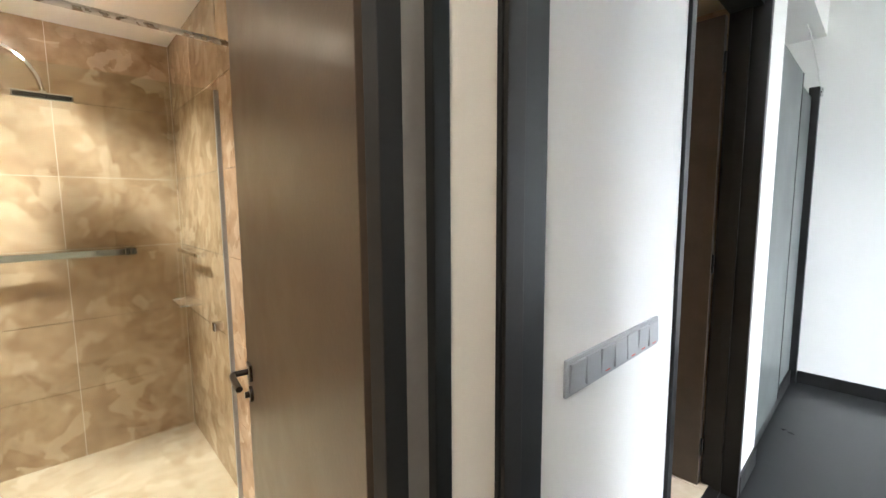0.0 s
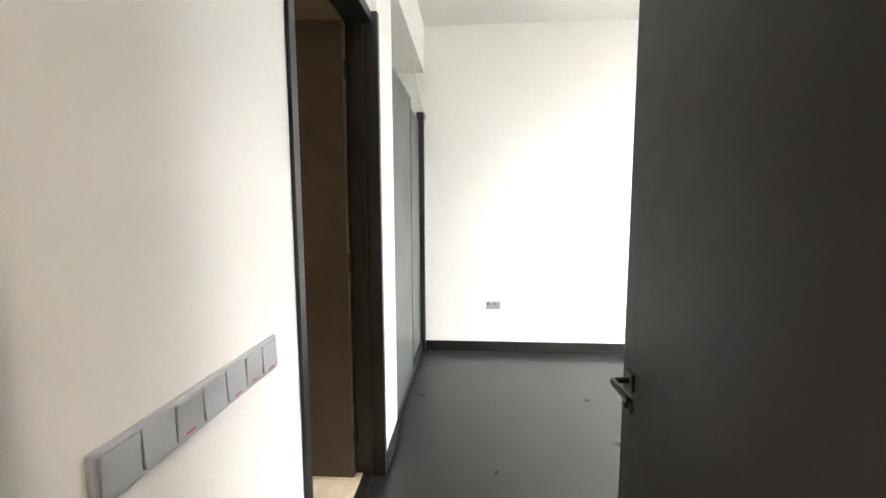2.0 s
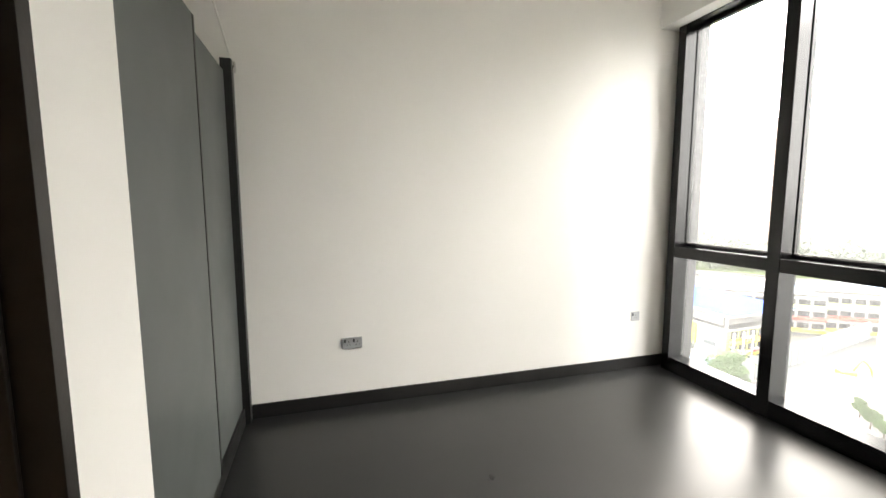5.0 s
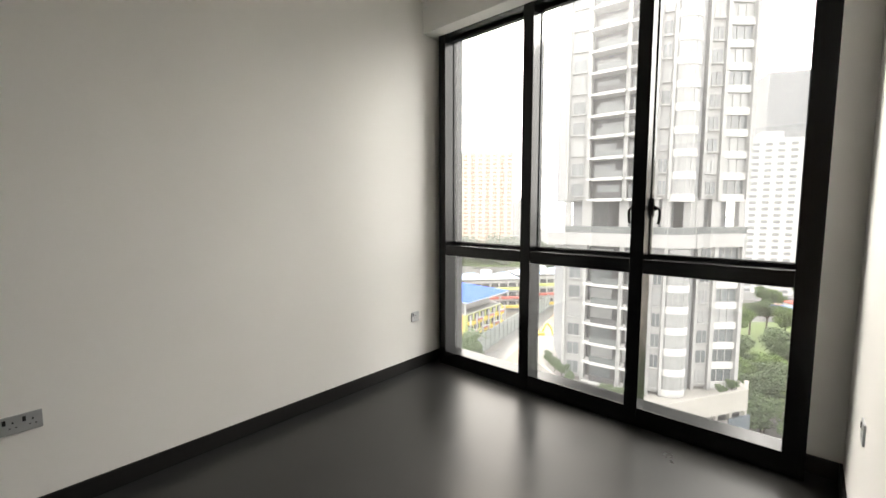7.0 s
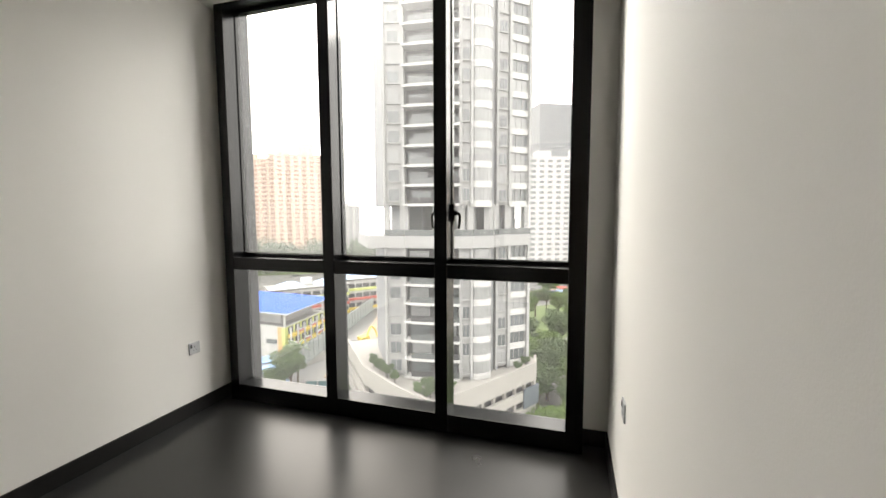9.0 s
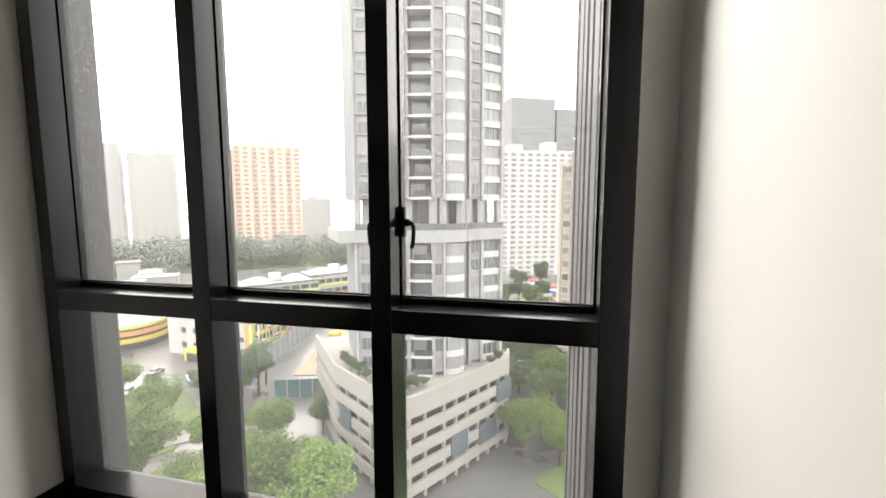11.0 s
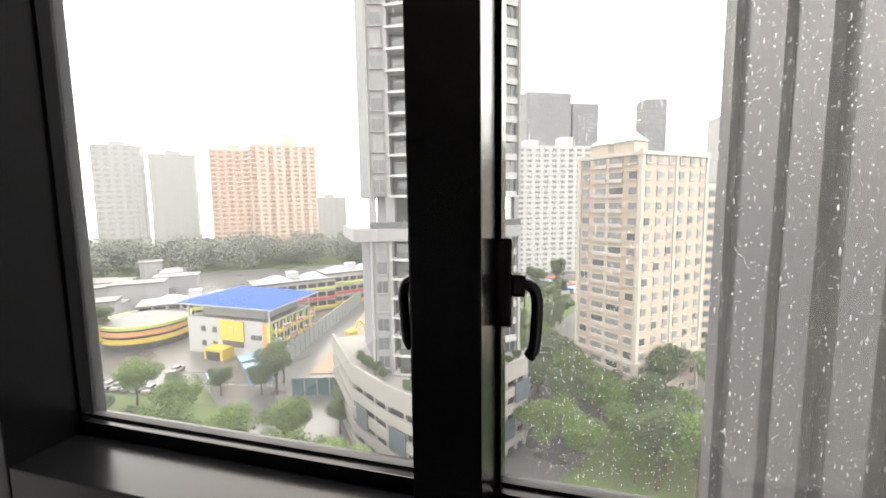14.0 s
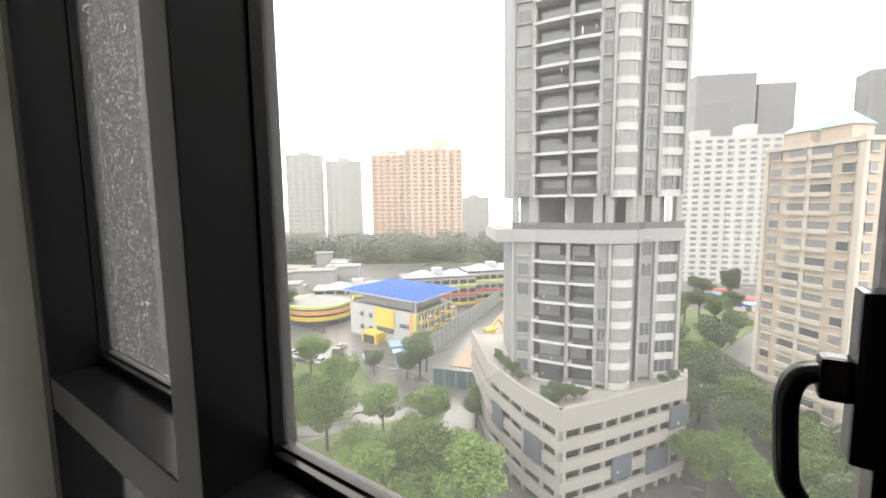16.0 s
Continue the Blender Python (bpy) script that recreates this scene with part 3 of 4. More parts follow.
SALMON_L = material("pale_salmon_render", (0.42, 0.35, 0.29), 0.85, vary=0.05, scale=0.2, bump=0, fine=2)
SALMON_D = material("salmon_recess", (0.235, 0.16, 0.13), 0.8, vary=0.1, scale=0.2, bump=0, fine=2)
BEIGE = material("beige_render", (0.382, 0.325, 0.267), 0.85, vary=0.07, scale=0.3, bump=0.05, fine=3)
BEIGE_L = material("pale_beige_band", (0.429, 0.389, 0.337), 0.85, vary=0.05, scale=0.3, bump=0, fine=3)
POD = material("podium_render", (0.215, 0.206, 0.19), 0.8, vary=0.12, scale=0.5, bump=0.05, fine=3)
POD_D = material("blue_grey_louvre", (0.058, 0.071, 0.085), 0.5, vary=0.1, scale=2, bump=0.05)
# near-black: painted shade in recesses, also plain dark railings, windows and bands
SHADE = material("shade_and_dark_fill", (0.031, 0.031, 0.033), 0.7, vary=0.4, scale=0.8, bump=0, fine=2, per_object=0.6)
GLASS_B = material("building_glass", (0.076, 0.085, 0.089), 0.15, vary=0.4, scale=0.7, bump=0, fine=2, per_object=0.8, spec=0.6)
CURTAIN = material("curtained_glass", (0.179, 0.183, 0.183), 0.3, vary=0.25, scale=1.5, bump=0, fine=4, per_object=0.5)
RAILING = material("balcony_glass", (0.065, 0.072, 0.072), 0.2, vary=0.15, scale=1, bump=0, fine=3)
BLUE = material("blue_metal_roof", (0.03, 0.075, 0.40), 0.9, vary=0.12, scale=0.2, bump=0, fine=2, spec=0.05)
BLUE_L = material("pale_blue_roof", (0.186, 0.285, 0.446), 0.5, vary=0.1, scale=0.3, bump=0, fine=2)
YELLOW = material("yellow_render", (0.496, 0.372, 0.062), 0.8, vary=0.06, scale=0.4, bump=0, fine=2)
LIME = material("lime_render", (0.372, 0.409, 0.136), 0.8, vary=0.06, scale=0.4, bump=0, fine=2)
ORANGE = material("orange_render", (0.496, 0.248, 0.105), 0.8, vary=0.06, scale=0.4, bump=0, fine=2)
REDR = material("red_panel", (0.36, 0.087, 0.068), 0.7, vary=0.08, scale=0.4, bump=0, fine=2)
TURQ = material("turquoise_roof", (0.186, 0.322, 0.298), 0.6, vary=0.1, scale=0.5, bump=0, fine=2)
TEAL = material("teal_hoarding", (0.037, 0.087, 0.093), 0.5, vary=0.15, scale=0.5, bump=0, fine=2)
HOARD = material("grey_green_barrier", (0.186, 0.211, 0.205), 0.4, vary=0.15, scale=0.3, bump=0, fine=2)
ROAD = material("wet_asphalt", (0.085, 0.085, 0.083), 0.3, vary=0.25, scale=0.06, bump=0.05, fine=1.2)
PAVE = material("pale_wet_paving", (0.105, 0.10, 0.092), 0.4, vary=0.2, scale=0.1, bump=0.05, fine=1.5)
EARTH = material("bare_earth", (0.223, 0.167, 0.118), 0.9, vary=0.3, scale=0.2, bump=0.1, fine=1)
GRASS = material("lawn", (0.07, 0.1, 0.03), 0.9, vary=0.3, scale=0.15, bump=0.2, fine=2)
LEAF = foliage_material("leaves", (0.07, 0.115, 0.024), 0.4, 1.7)
LEAF_D = foliage_material("dark_leaves", (0.058, 0.088, 0.036))
# haze painted in: leaf green greyed and lightened, tones held close together
LEAF_HAZED = foliage_material("far_leaves_hazed", (0.15, 0.167, 0.14), 0.88, 1.12)
BARK = material("bark", (0.062, 0.046, 0.031), 0.9, vary=0.3, scale=2)
PAINT_W = material("road_paint", (0.465, 0.465, 0.446), 0.6, vary=0.1, scale=1)
FLAT_ROOF = material("wet_flat_roof", (0.105, 0.105, 0.1), 0.5, vary=0.25, scale=0.15, bump=0.05, fine=2)
TYRE = material("tyre_rubber", (0.012, 0.012, 0.012), 0.8, vary=0.1)

# ground and its surfaces
gp = bmesh.new()
bmesh.ops.create_grid(gp, x_segments=1, y_segments=1, size=3000)
gr = structure("ground", gp, ROAD, "wet grey ground running to the hazy horizon", "ground")
gr.matrix_basis = CITY @ pose(0, 0, GZ)


def patch(name, pts, mat, label, lift, thick=0.3):
    """A raised flat area with an edge (kerb) round it."""
    bm = bmesh.new()
    top = [bm.verts.new((e, n, lift)) for e, n in pts]
    low = [bm.verts.new((e, n, lift - thick)) for e, n in pts]
    bm.faces.new(top)
    for k in range(len(pts)):
        q = (k + 1) % len(pts)
        bm.faces.new((top[k], low[k], low[q], top[q]))
    bmesh.ops.recalc_face_normals(bm, faces=bm.faces)
    ob = structure(name, bm, mat, label, name)
    ob.matrix_basis = CITY @ pose(0, 0, GZ)


patch("lawn", [(-52, 110), (-22, 104), (-16, 90), (-19, 78), (-30, 74), (-60, 88)], GRASS, "rain-wet green lawn beside the road", 0.15)
patch("lawn", [(-18, 74), (-6, 78), (2, 70), (2, 46), (-30, 46), (-30, 66)], GRASS, "green verge under the street trees", 0.16)
patch("lawn", [(34, 48), (60, 60), (90, 56), (90, 30), (40, 30)], GRASS, "green garden beside the towers", 0.16)
patch("lawn", [(42, 88), (58, 96), (110, 140), (104, 160), (60, 156), (42, 120)], GRASS, "wooded green slope behind the towers", 0.15)
patch("pavement", [(-60, 116), (-30, 112), (-22, 107), (-52, 112.5)], PAVE, "pale wet car park paving", 0.12)
patch("pavement", [(-25, 84), (-15, 86), (-13, 81), (-24, 78.5)], PAVE, "pale footpath across the lawn", 0.22, 0.1)
patch("pavement", [(-46, 150), (6, 150), (2, 118), (-8, 110), (-34, 118)], PAVE, "paved school forecourt", 0.10)
patch("pavement", [(-45, 76), (-18, 75), (-6, 79), (3, 72), (4, 69), (-6, 76.5), (-18, 72), (-45, 70)], PAVE, "wet pale service road", 0.12)
patch("earth", [(1, 104), (7, 102), (26, 148), (44, 200), (36, 202), (20, 152)], EARTH, "bare brown earth of a railway works", 0.2)
patch("earth", [(104, 190), (150, 200), (160, 150), (112, 148)], EARTH, "bare construction ground", 0.2)
patch("wood_floor", [(-200, 300), (120, 300), (160, 470), (-260, 470)], GRASS, "wooded ground far off", 0.15)


def wall_run(name, label, a, b, height, thick, mat, category, posts=0):
    t = city_thing(name, label, category, kind="")
    d = Vector((b[0] - a[0], b[1] - a[1], 0))
    ang = math.degrees(math.atan2(d.y, d.x))
    t.matrix_basis = CITY @ pose(a[0], a[1], GZ, 0, 0, ang)
    L = d.length
    part("panel", boxes(((0, -thick / 2, 0), (L, thick / 2, height))), mat, t)
    for k in range(posts):
        x = L * k / max(1, posts - 1)
        part("post", boxes(((x - 0.12, -thick / 2 - 0.15, 0), (x + 0.12, thick / 2 + 0.15, height + 0.15))), CONC, t)
    return t


wall_run("noise_barrier", "long grey-green barrier beside the railway works", (-4, 114), (30, 190), 5.5, 0.3, HOARD, "barrier", 26)
wall_run("noise_barrier", "second grey barrier along the works", (-9, 111), (-4, 114), 4.5, 0.3, HOARD, "barrier", 4)
wall_run("site_hoarding", "dark teal construction hoarding", (-3, 93), (7.5, 90), 4.0, 0.2, TEAL, "hoarding", 5)
wall_run("viaduct_wall", "pale concrete side of an elevated road", (104, 212), (150, 170), 3.5, 0.6, CONC, "wall", 8)
wall_run("garden_fence", "green fence round the lawn", (-46, 112), (-27, 76), 1.6, 0.1, HOARD, "fence", 12)


# ---- trees ----
def leaf_cloud(rng, blobs, count, size):
    """Crown of many small bent leaves scattered through uneven clumps."""
    vs, fs = [], []
    for k in range(count):
        c, r = rng.choice(blobs)
        u = Vector((rng.gauss(0, 1), rng.gauss(0, 1), rng.gauss(0, 1))).normalized() * r * rng.uniform(0.55, 1.08)
        u.z *= 0.72
        p = Vector(c) + u
        s = size * rng.uniform(0.6, 1.4)
        q = Euler((rng.uniform(-0.9, 0.9), rng.uniform(-0.9, 0.9), rng.uniform(0, 6.28))).to_matrix()
        i = len(vs)
        for x, y, z in ((-0.5, 0, 0), (0, -0.35, 0.12), (0.5, 0, 0), (0, 0.35, 0.12)):
            vs.append(p + q @ Vector((x * s, y * s, z * s)))
        fs += [(i, i + 1, i + 2), (i, i + 2, i + 3)]
    me = bpy.data.meshes.new("crown")
    me.from_pydata([tuple(v) for v in vs], [], fs)
    return me


def make_tree(seed, height, spread, mat, count, size, label):
    rng = random.Random(seed)
    t = city_thing("tree", label, "tree", group="street trees")
    bm = bmesh.new()
    h0 = height * 0.42
    add_rod(bm, (0, 0, -0.1), (0.1, 0.05, h0), height * 0.028, 9, height * 0.018)
    blobs = []
    for k in range(9):
        w = math.tau * k / 9 + rng.uniform(-0.4, 0.4)
        rad, top = spread * rng.uniform(0.25, 0.8), height * rng.uniform(0.6, 0.92)
        end = Vector((math.cos(w) * rad, math.sin(w) * rad, top))
        add_rod(bm, (0.1, 0.05, h0 * rng.uniform(0.75, 1)), end * 0.95, height * 0.011, 6, height * 0.004)
        blobs.append((end, spread * rng.uniform(0.28, 0.46)))
        blobs.append((end * 0.8 + Vector((rng.uniform(-1, 1), rng.uniform(-1, 1), rng.uniform(-0.5, 1))) * spread * 0.2, spread * rng.uniform(0.2, 0.35)))
    blobs.append((Vector((0, 0, height * 0.86)), spread * 0.42))
    part("trunk", bm, BARK, t)
    me = leaf_cloud(rng, blobs, count, size)
    me.materials.append(mat)
    part("crown", me, None, t)
    return t


KINDS = [make_tree(3, 9.5, 4.6, LEAF, 9000, 0.36, "leafy green street tree, wet with rain"), make_tree(8, 12, 5.6, LEAF, 11000, 0.38, "broad green street tree beside the road"),
         make_tree(15, 7.5, 3.6, LEAF_D, 7000, 0.34, "small dark green tree"), make_tree(21, 13, 5.0, LEAF_D, 9500, 0.38, "tall dark green tree")]
SPOTS = [(-23, 86, 0), (-20.6, 67, 1), (-11.5, 71, 1), (-6.3, 95, 3), (-2.3, 68, 1), (-13, 58, 0), (-5, 58, 1), (1.5, 54, 0), (-9.5, 96, 2), (-38, 92, 2), (-30, 80, 2), (-47, 108, 3), (-54, 128, 2), (-60, 134, 3),
         (36, 54, 1), (42, 58, 0), (48, 50, 1), (54, 56, 0), (58, 48, 1), (45, 44, 0), (64, 54, 2), (40, 66, 3), (44, 72, 3), (42, 80, 3), (48, 86, 1), (50, 78, 3), (46, 94, 2), (54, 98, 3), (62, 104, 2), (52, 110, 3), (44, 104, 2),
         (70, 120, 2), (104, 168, 3), (112, 176, 1), (120, 172, 3), (128, 182, 3), (-16, 48, 1), (-4, 48, 0), (5.5, 74, 2), (8, 80, 2), (11, 84, 2), (72, 50, 1), (80, 58, 0), (47, 42, 3), (52, 45, 3), (50, 38, 1), (58, 41, 3), (64, 44, 1), (56, 52, 3), (68, 60, 3), (86, 60, 3), (92, 66, 3), (40, 50, 0), (-26, 96, 2), (-18, 99, 2), (-27, 70, 0), (-34, 68, 1), (-64, 120, 3), (-70, 140, 1), (-58, 146, 3), (50, 120, 3), (56, 126, 1), (62, 132, 3), (68, 128, 3), (76, 136, 1), (58, 140, 3), (84, 142, 3), (92, 138, 1), (66, 148, 3), (48, 116, 1), (74, 112, 3), (84, 118, 1), (94, 150, 3), (100, 142, 3),
         (-9, 55, 1), (2, 60, 0), (-10, 50, 1), (-3, 53, 1), (3, 50, 1),
         (46, 62, 3), (50, 66, 1), (54, 71, 3), (52, 60, 1), (48, 75, 3), (56, 86, 3), (60, 93, 1), (66, 99, 3), (57, 78, 3)]
rng = random.Random(5)
for e, n, k in SPOTS:
    s = rng.uniform(0.78, 1.05)
    c = copy_thing(KINDS[k], CITY @ pose(e, n, GZ, 0, 0, rng.uniform(0, 360)))
    c.scale = (s, s, s * rng.uniform(0.92, 1.08))
for k, (e, n) in enumerate(((-34, 100), (-50, 96), (58, 66), (38, 92))):
    KINDS[k].matrix_basis = CITY @ pose(e, n, GZ, 0, 0, 40 * k)
# planting on the podium deck
for e, n, s in ((15.2, 53.4, 0.34), (16.4, 54.2, 0.36), (17.5, 54.4, 0.28), (14.4, 52.9, 0.26), (13.6, 54.4, 0.3), (15.0, 55.4, 0.34), (18.8, 54.9, 0.24), (9.6, 65, 0.36), (10.4, 62.6, 0.34), (11.2, 60.2, 0.30), (9.0, 68, 0.34), (32, 58.6, 0.25), (34.2, 60, 0.28)):
    c = copy_thing(KINDS[2], CITY @ pose(e, n, -25.4, 0, 0, 80 * e))
    c.scale = (s, s, s)
    tagged(c, "shrub in the planter on the podium deck", "shrub", "podium shrubs")
# palm by the school gate
palm = city_thing("palm_tree", "palm tree in front of the colourful school", "palm", -5.0, 101)
bm = bmesh.new()
add_rod(bm, (0, 0, -0.1), (0.3, 0.1, 9.5), 0.24, 9, 0.16)
part("trunk", bm, BARK, palm)
for k in range(13):
    w, up = math.tau * k / 13, 0.5 + 0.5 * (k % 3)
    bm, ends = bmesh.new(), []
    for j in range(7):
        r = 0.55 * j
        c = Vector((0.3 + math.cos(w) * r, 0.1 + math.sin(w) * r, 9.5 + up * r * 0.6 - 0.16 * r * r))
        side = Vector((-math.sin(w), math.cos(w), -0.25)) * (0.45 * math.sin(math.pi * (j + 0.6) / 7.2))
        ends.append((bm.verts.new(c - side), bm.verts.new(c + Vector((0, 0, 0.1))), bm.verts.new(c + side)))
    for p, q in zip(ends, ends[1:]):
        bm.faces.new((p[0], p[1], q[1], q[0]))
        bm.faces.new((p[1], p[2], q[2], q[1]))
    part("frond", bm, LEAF_D, palm)
# far wood, its haze put into the leaf colour
rng = random.Random(77)
blobs = []
for k in range(420):
    blobs.append((Vector((rng.uniform(-230, 150), rng.uniform(300, 365), rng.uniform(4, 17))), rng.uniform(6, 11)))
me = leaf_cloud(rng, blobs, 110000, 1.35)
me.materials.append(LEAF_HAZED)
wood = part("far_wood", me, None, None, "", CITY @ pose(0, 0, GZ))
tagged(wood, "belt of trees, coloured haze-grey, in front of the far towers", "woodland", kind="stuff")


# ---- buildings ----
BOXES = {}


def shared_box(w, d, h, mat):
    """A box w wide, d deep, h high, standing on its base centre; alike ones share one mesh."""
    key = (round(w, 2), round(d, 2), round(h, 2), mat.name)
    if key not in BOXES:
        BOXES[key] = mesh_of(boxes(((-w / 2, -d / 2, 0), (w / 2, d / 2, h))), "block", mat)
    return BOXES[key]


def face_frame(a, b):
    """Local frame on a facade from a to b: x along it, -y outwards."""
    d = Vector((b[0] - a[0], b[1] - a[1], 0))
    return pose(a[0], a[1], 0, 0, 0, math.degrees(math.atan2(d.y, d.x))), d.length


def slab_tower(name, label, e0, e1, n, depth, height, turn, wall_mat, band_mat, win_mat, cols, floors, crown=(), balconies=False):
    """A far block: wall, window in each bay of each floor, bands or balconies, roof parts."""
    w = e1 - e0
    t = city_thing(name, label, "apartment tower", (e0 + e1) / 2, n + depth / 2, turn)
    part("wall", shared_box(w, depth, height, wall_mat), None, t)
    fh, cw = height / floors, w / cols
    for f in range(floors):
        for c in range(cols):
            x = -w / 2 + (c + 0.5) * cw
            part("window", shared_box(cw * 0.55, 0.3, fh * 0.5, win_mat), None, t, "", pose(x, -depth / 2 - 0.06, f * fh + fh * 0.28))
            if balconies and c % 2 == 0:
                part("balcony", shared_box(cw * 0.8, 1.2, fh * 0.28, band_mat), None, t, "", pose(x, -depth / 2 - 0.5, f * fh))
    part("roof", shared_box(w * 1.01, depth * 1.01, 1.2, band_mat), None, t, "", pose(0, 0, height))
    for x, ww, hh in crown:
        part("roof_block", shared_box(ww, depth * 0.5, hh, wall_mat), None, t, "", pose(x, 0, height + 1.2))
    return t


slab_tower("apartment_tower", "salmon pink apartment slab in the haze", -66, -36, 382, 16, 88, 0, SALMON, SALMON_L, SALMON_D, 5, 24, ((3, 8, 4),), True)
slab_tower("apartment_tower", "taller salmon pink apartment slab with a lift tower", -35.8, 17, 380, 18, 92, 0, SALMON_L, SALMON, SALMON_D, 8, 25, ((5, 13, 10), (-14, 10, 3)), True)
# haze of these towers lies in their wall and window colours
for e0, e1, n, h, lab in ((-178, -140, 470, 100, "hazy grey far apartment tower"), (-132, -94, 465, 92, "hazy grey apartment tower among others"), (-214, -188, 460, 112, "far tower in haze-paled grey"), (20, 60, 560, 52, "low pale blocks lost in haze")):
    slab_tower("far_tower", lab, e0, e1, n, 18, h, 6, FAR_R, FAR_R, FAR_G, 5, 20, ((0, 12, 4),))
slab_tower("white_tower", "white apartment tower with columns of small dark windows", 124, 170, 212, 20, 74, -12, WHITE_R, WHITE_R, GREY_R, 9, 24, ((-12, 8, 4), (10, 7, 6)))
slab_tower("dark_tower", "dark grey far tower behind the white one", 212, 258, 352, 24, 146, -8, DARK_R, FAR_R, GREY_R, 5, 34)
slab_tower("dark_tower", "dark grey tower with horizontal bands", 262, 290, 350, 24, 138, -8, DARK_R, FAR_R, GREY_R, 3, 34)
slab_tower("far_tower", "grey far tower beyond the beige block", 282, 300, 276, 18, 126, -20, DARK_R, FAR_R, GREY_R, 3, 28)
slab_tower("far_tower", "haze-paled far tower with a flat top", 280, 304, 205, 18, 98, -30, FAR_R, FAR_R, FAR_G, 4, 22)

# beige apartment tower, two faces seen
bt = city_thing("beige_tower", "beige apartment tower with turquoise roof ridges", "apartment tower")
A, C, B = (59.0, 76.5), (62.0, 62.0), (82.0, 64.6)
HT = 51.0
D = (A[0] + B[0] - C[0], A[1] + B[1] - C[1])
bm = bmesh.new()
lo = [bm.verts.new((*p, 0)) for p in (A, C, B, D)]
hi = [bm.verts.new((*p, HT)) for p in (A, C, B, D)]
bm.faces.new(hi)
for k in range(4):
    bm.faces.new((lo[k], lo[(k + 1) % 4], hi[(k + 1) % 4], hi[k]))
bmesh.ops.recalc_face_normals(bm, faces=bm.faces)
part("wall", bm, BEIGE, bt)
for (p, q, cols) in ((A, C, 4), (C, B, 6)):
    fm, L = face_frame(p, q)
    cw, fh = L / cols, HT / 17
    for f in range(17):
        for c in range(cols):
            wide = cols == 4 and c in (1, 2)
            wdw = part("window", shared_box(cw * (0.78 if wide else 0.42), 0.24, fh * 0.46, CURTAIN if (f * 5 + c * 3) % 4 else GLASS_B), None, bt, "", fm @ pose((c + 0.5) * cw, -0.02, f * fh + fh * 0.34))
            part("sill", shared_box(cw * (0.86 if wide else 0.5), 0.5 if not wide else 0.9, 0.22 if not wide else 0.75, BEIGE_L), None, bt, "", fm @ pose((c + 0.5) * cw, -0.12, f * fh + fh * (0.26 if not wide else 0.14)))
            part("lintel", shared_box(cw * (0.86 if wide else 0.5), 0.35, 0.18, BEIGE_L), None, bt, "", fm @ pose((c + 0.5) * cw, -0.1, f * fh + fh * 0.81))
    for x in (0.15, L / 2, L - 0.15):
        part("pilaster", shared_box(0.7, 0.6, HT + 0.6, BEIGE_L), None, bt, "", fm @ pose(x, 0, 0))
    for z in (9.0, HT - 0.5):
        part("cornice", shared_box(L + 0.8, 1.2, 0.7, BEIGE_L), None, bt, "", fm @ pose(L / 2, 0.1, z))
fm, L = face_frame(A, C)
for x, w, h in ((3.5, 5.0, 2.2), (9.5, 5.0, 2.6)):
    bm = bmesh.new()
    r = bmesh.ops.create_cone(bm, cap_ends=True, segments=4, radius1=w * 0.72, radius2=0.3, depth=h)
    part("roof", bm, TURQ, bt, "turquoise hipped roof", fm @ pose(x, 4, HT + 2.6 + h / 2, 0, 0, 45))
    part("roof_block", shared_box(w * 0.9, w * 0.9, 2.6, BEIGE), None, bt, "", fm @ pose(x, 4, HT))
slab_tower("beige_tower", "lower beige apartment wing behind", 86, 108, 82, 16, 45, -8, BEIGE, BEIGE_L, GLASS_B, 6, 15, ((0, 6, 3),))

# the tall apartment tower on its car-park podium
tower = city_thing("grey_tower", "tall grey and white apartment tower with balconies", "apartment tower")
LINE = [(10.5, 63.0, "slot"), (13.3, 62.0, "balcony"), (17.9, 59.5, "balcony"), (21.5, 58.0, "slot"), (23.2, 57.6, "round"), (26.8, 57.8, "recess"), (28.8, 60.4, "slot"), (31.2, 60.6, "bay"), (35.2, 61.2, "")]
FH = 3.02
Z0 = 15.2                   # deck level above ground
TERR = Z0 + 7 * FH          # open sky terrace
FLOORS = [Z0 + k * FH for k in range(7)] + [TERR + 6.6 + k * FH for k in range(17)]
TOPZ = FLOORS[-1] + FH
core = bmesh.new()
ring = [(p[0], p[1]) for p in LINE]
ring = [(e + 0.5, n + 1.6) for e, n in ring] + [(34.5, 80), (11.5, 80)]
for z0, z1 in ((0, TERR), (TERR + 6.6, TOPZ)):
    lo = [core.verts.new((*p, z0)) for p in ring]
    hi = [core.verts.new((*p, z1)) for p in ring]
    core.faces.new(hi)
    core.faces.new(lo[::-1])
    for k in range(len(ring)):
        core.faces.new((lo[k], lo[(k + 1) % len(ring)], hi[(k + 1) % len(ring)], hi[k]))
bmesh.ops.recalc_face_normals(core, faces=core.faces)
part("core", core, GREY_R, tower)
rng = random.Random(9)
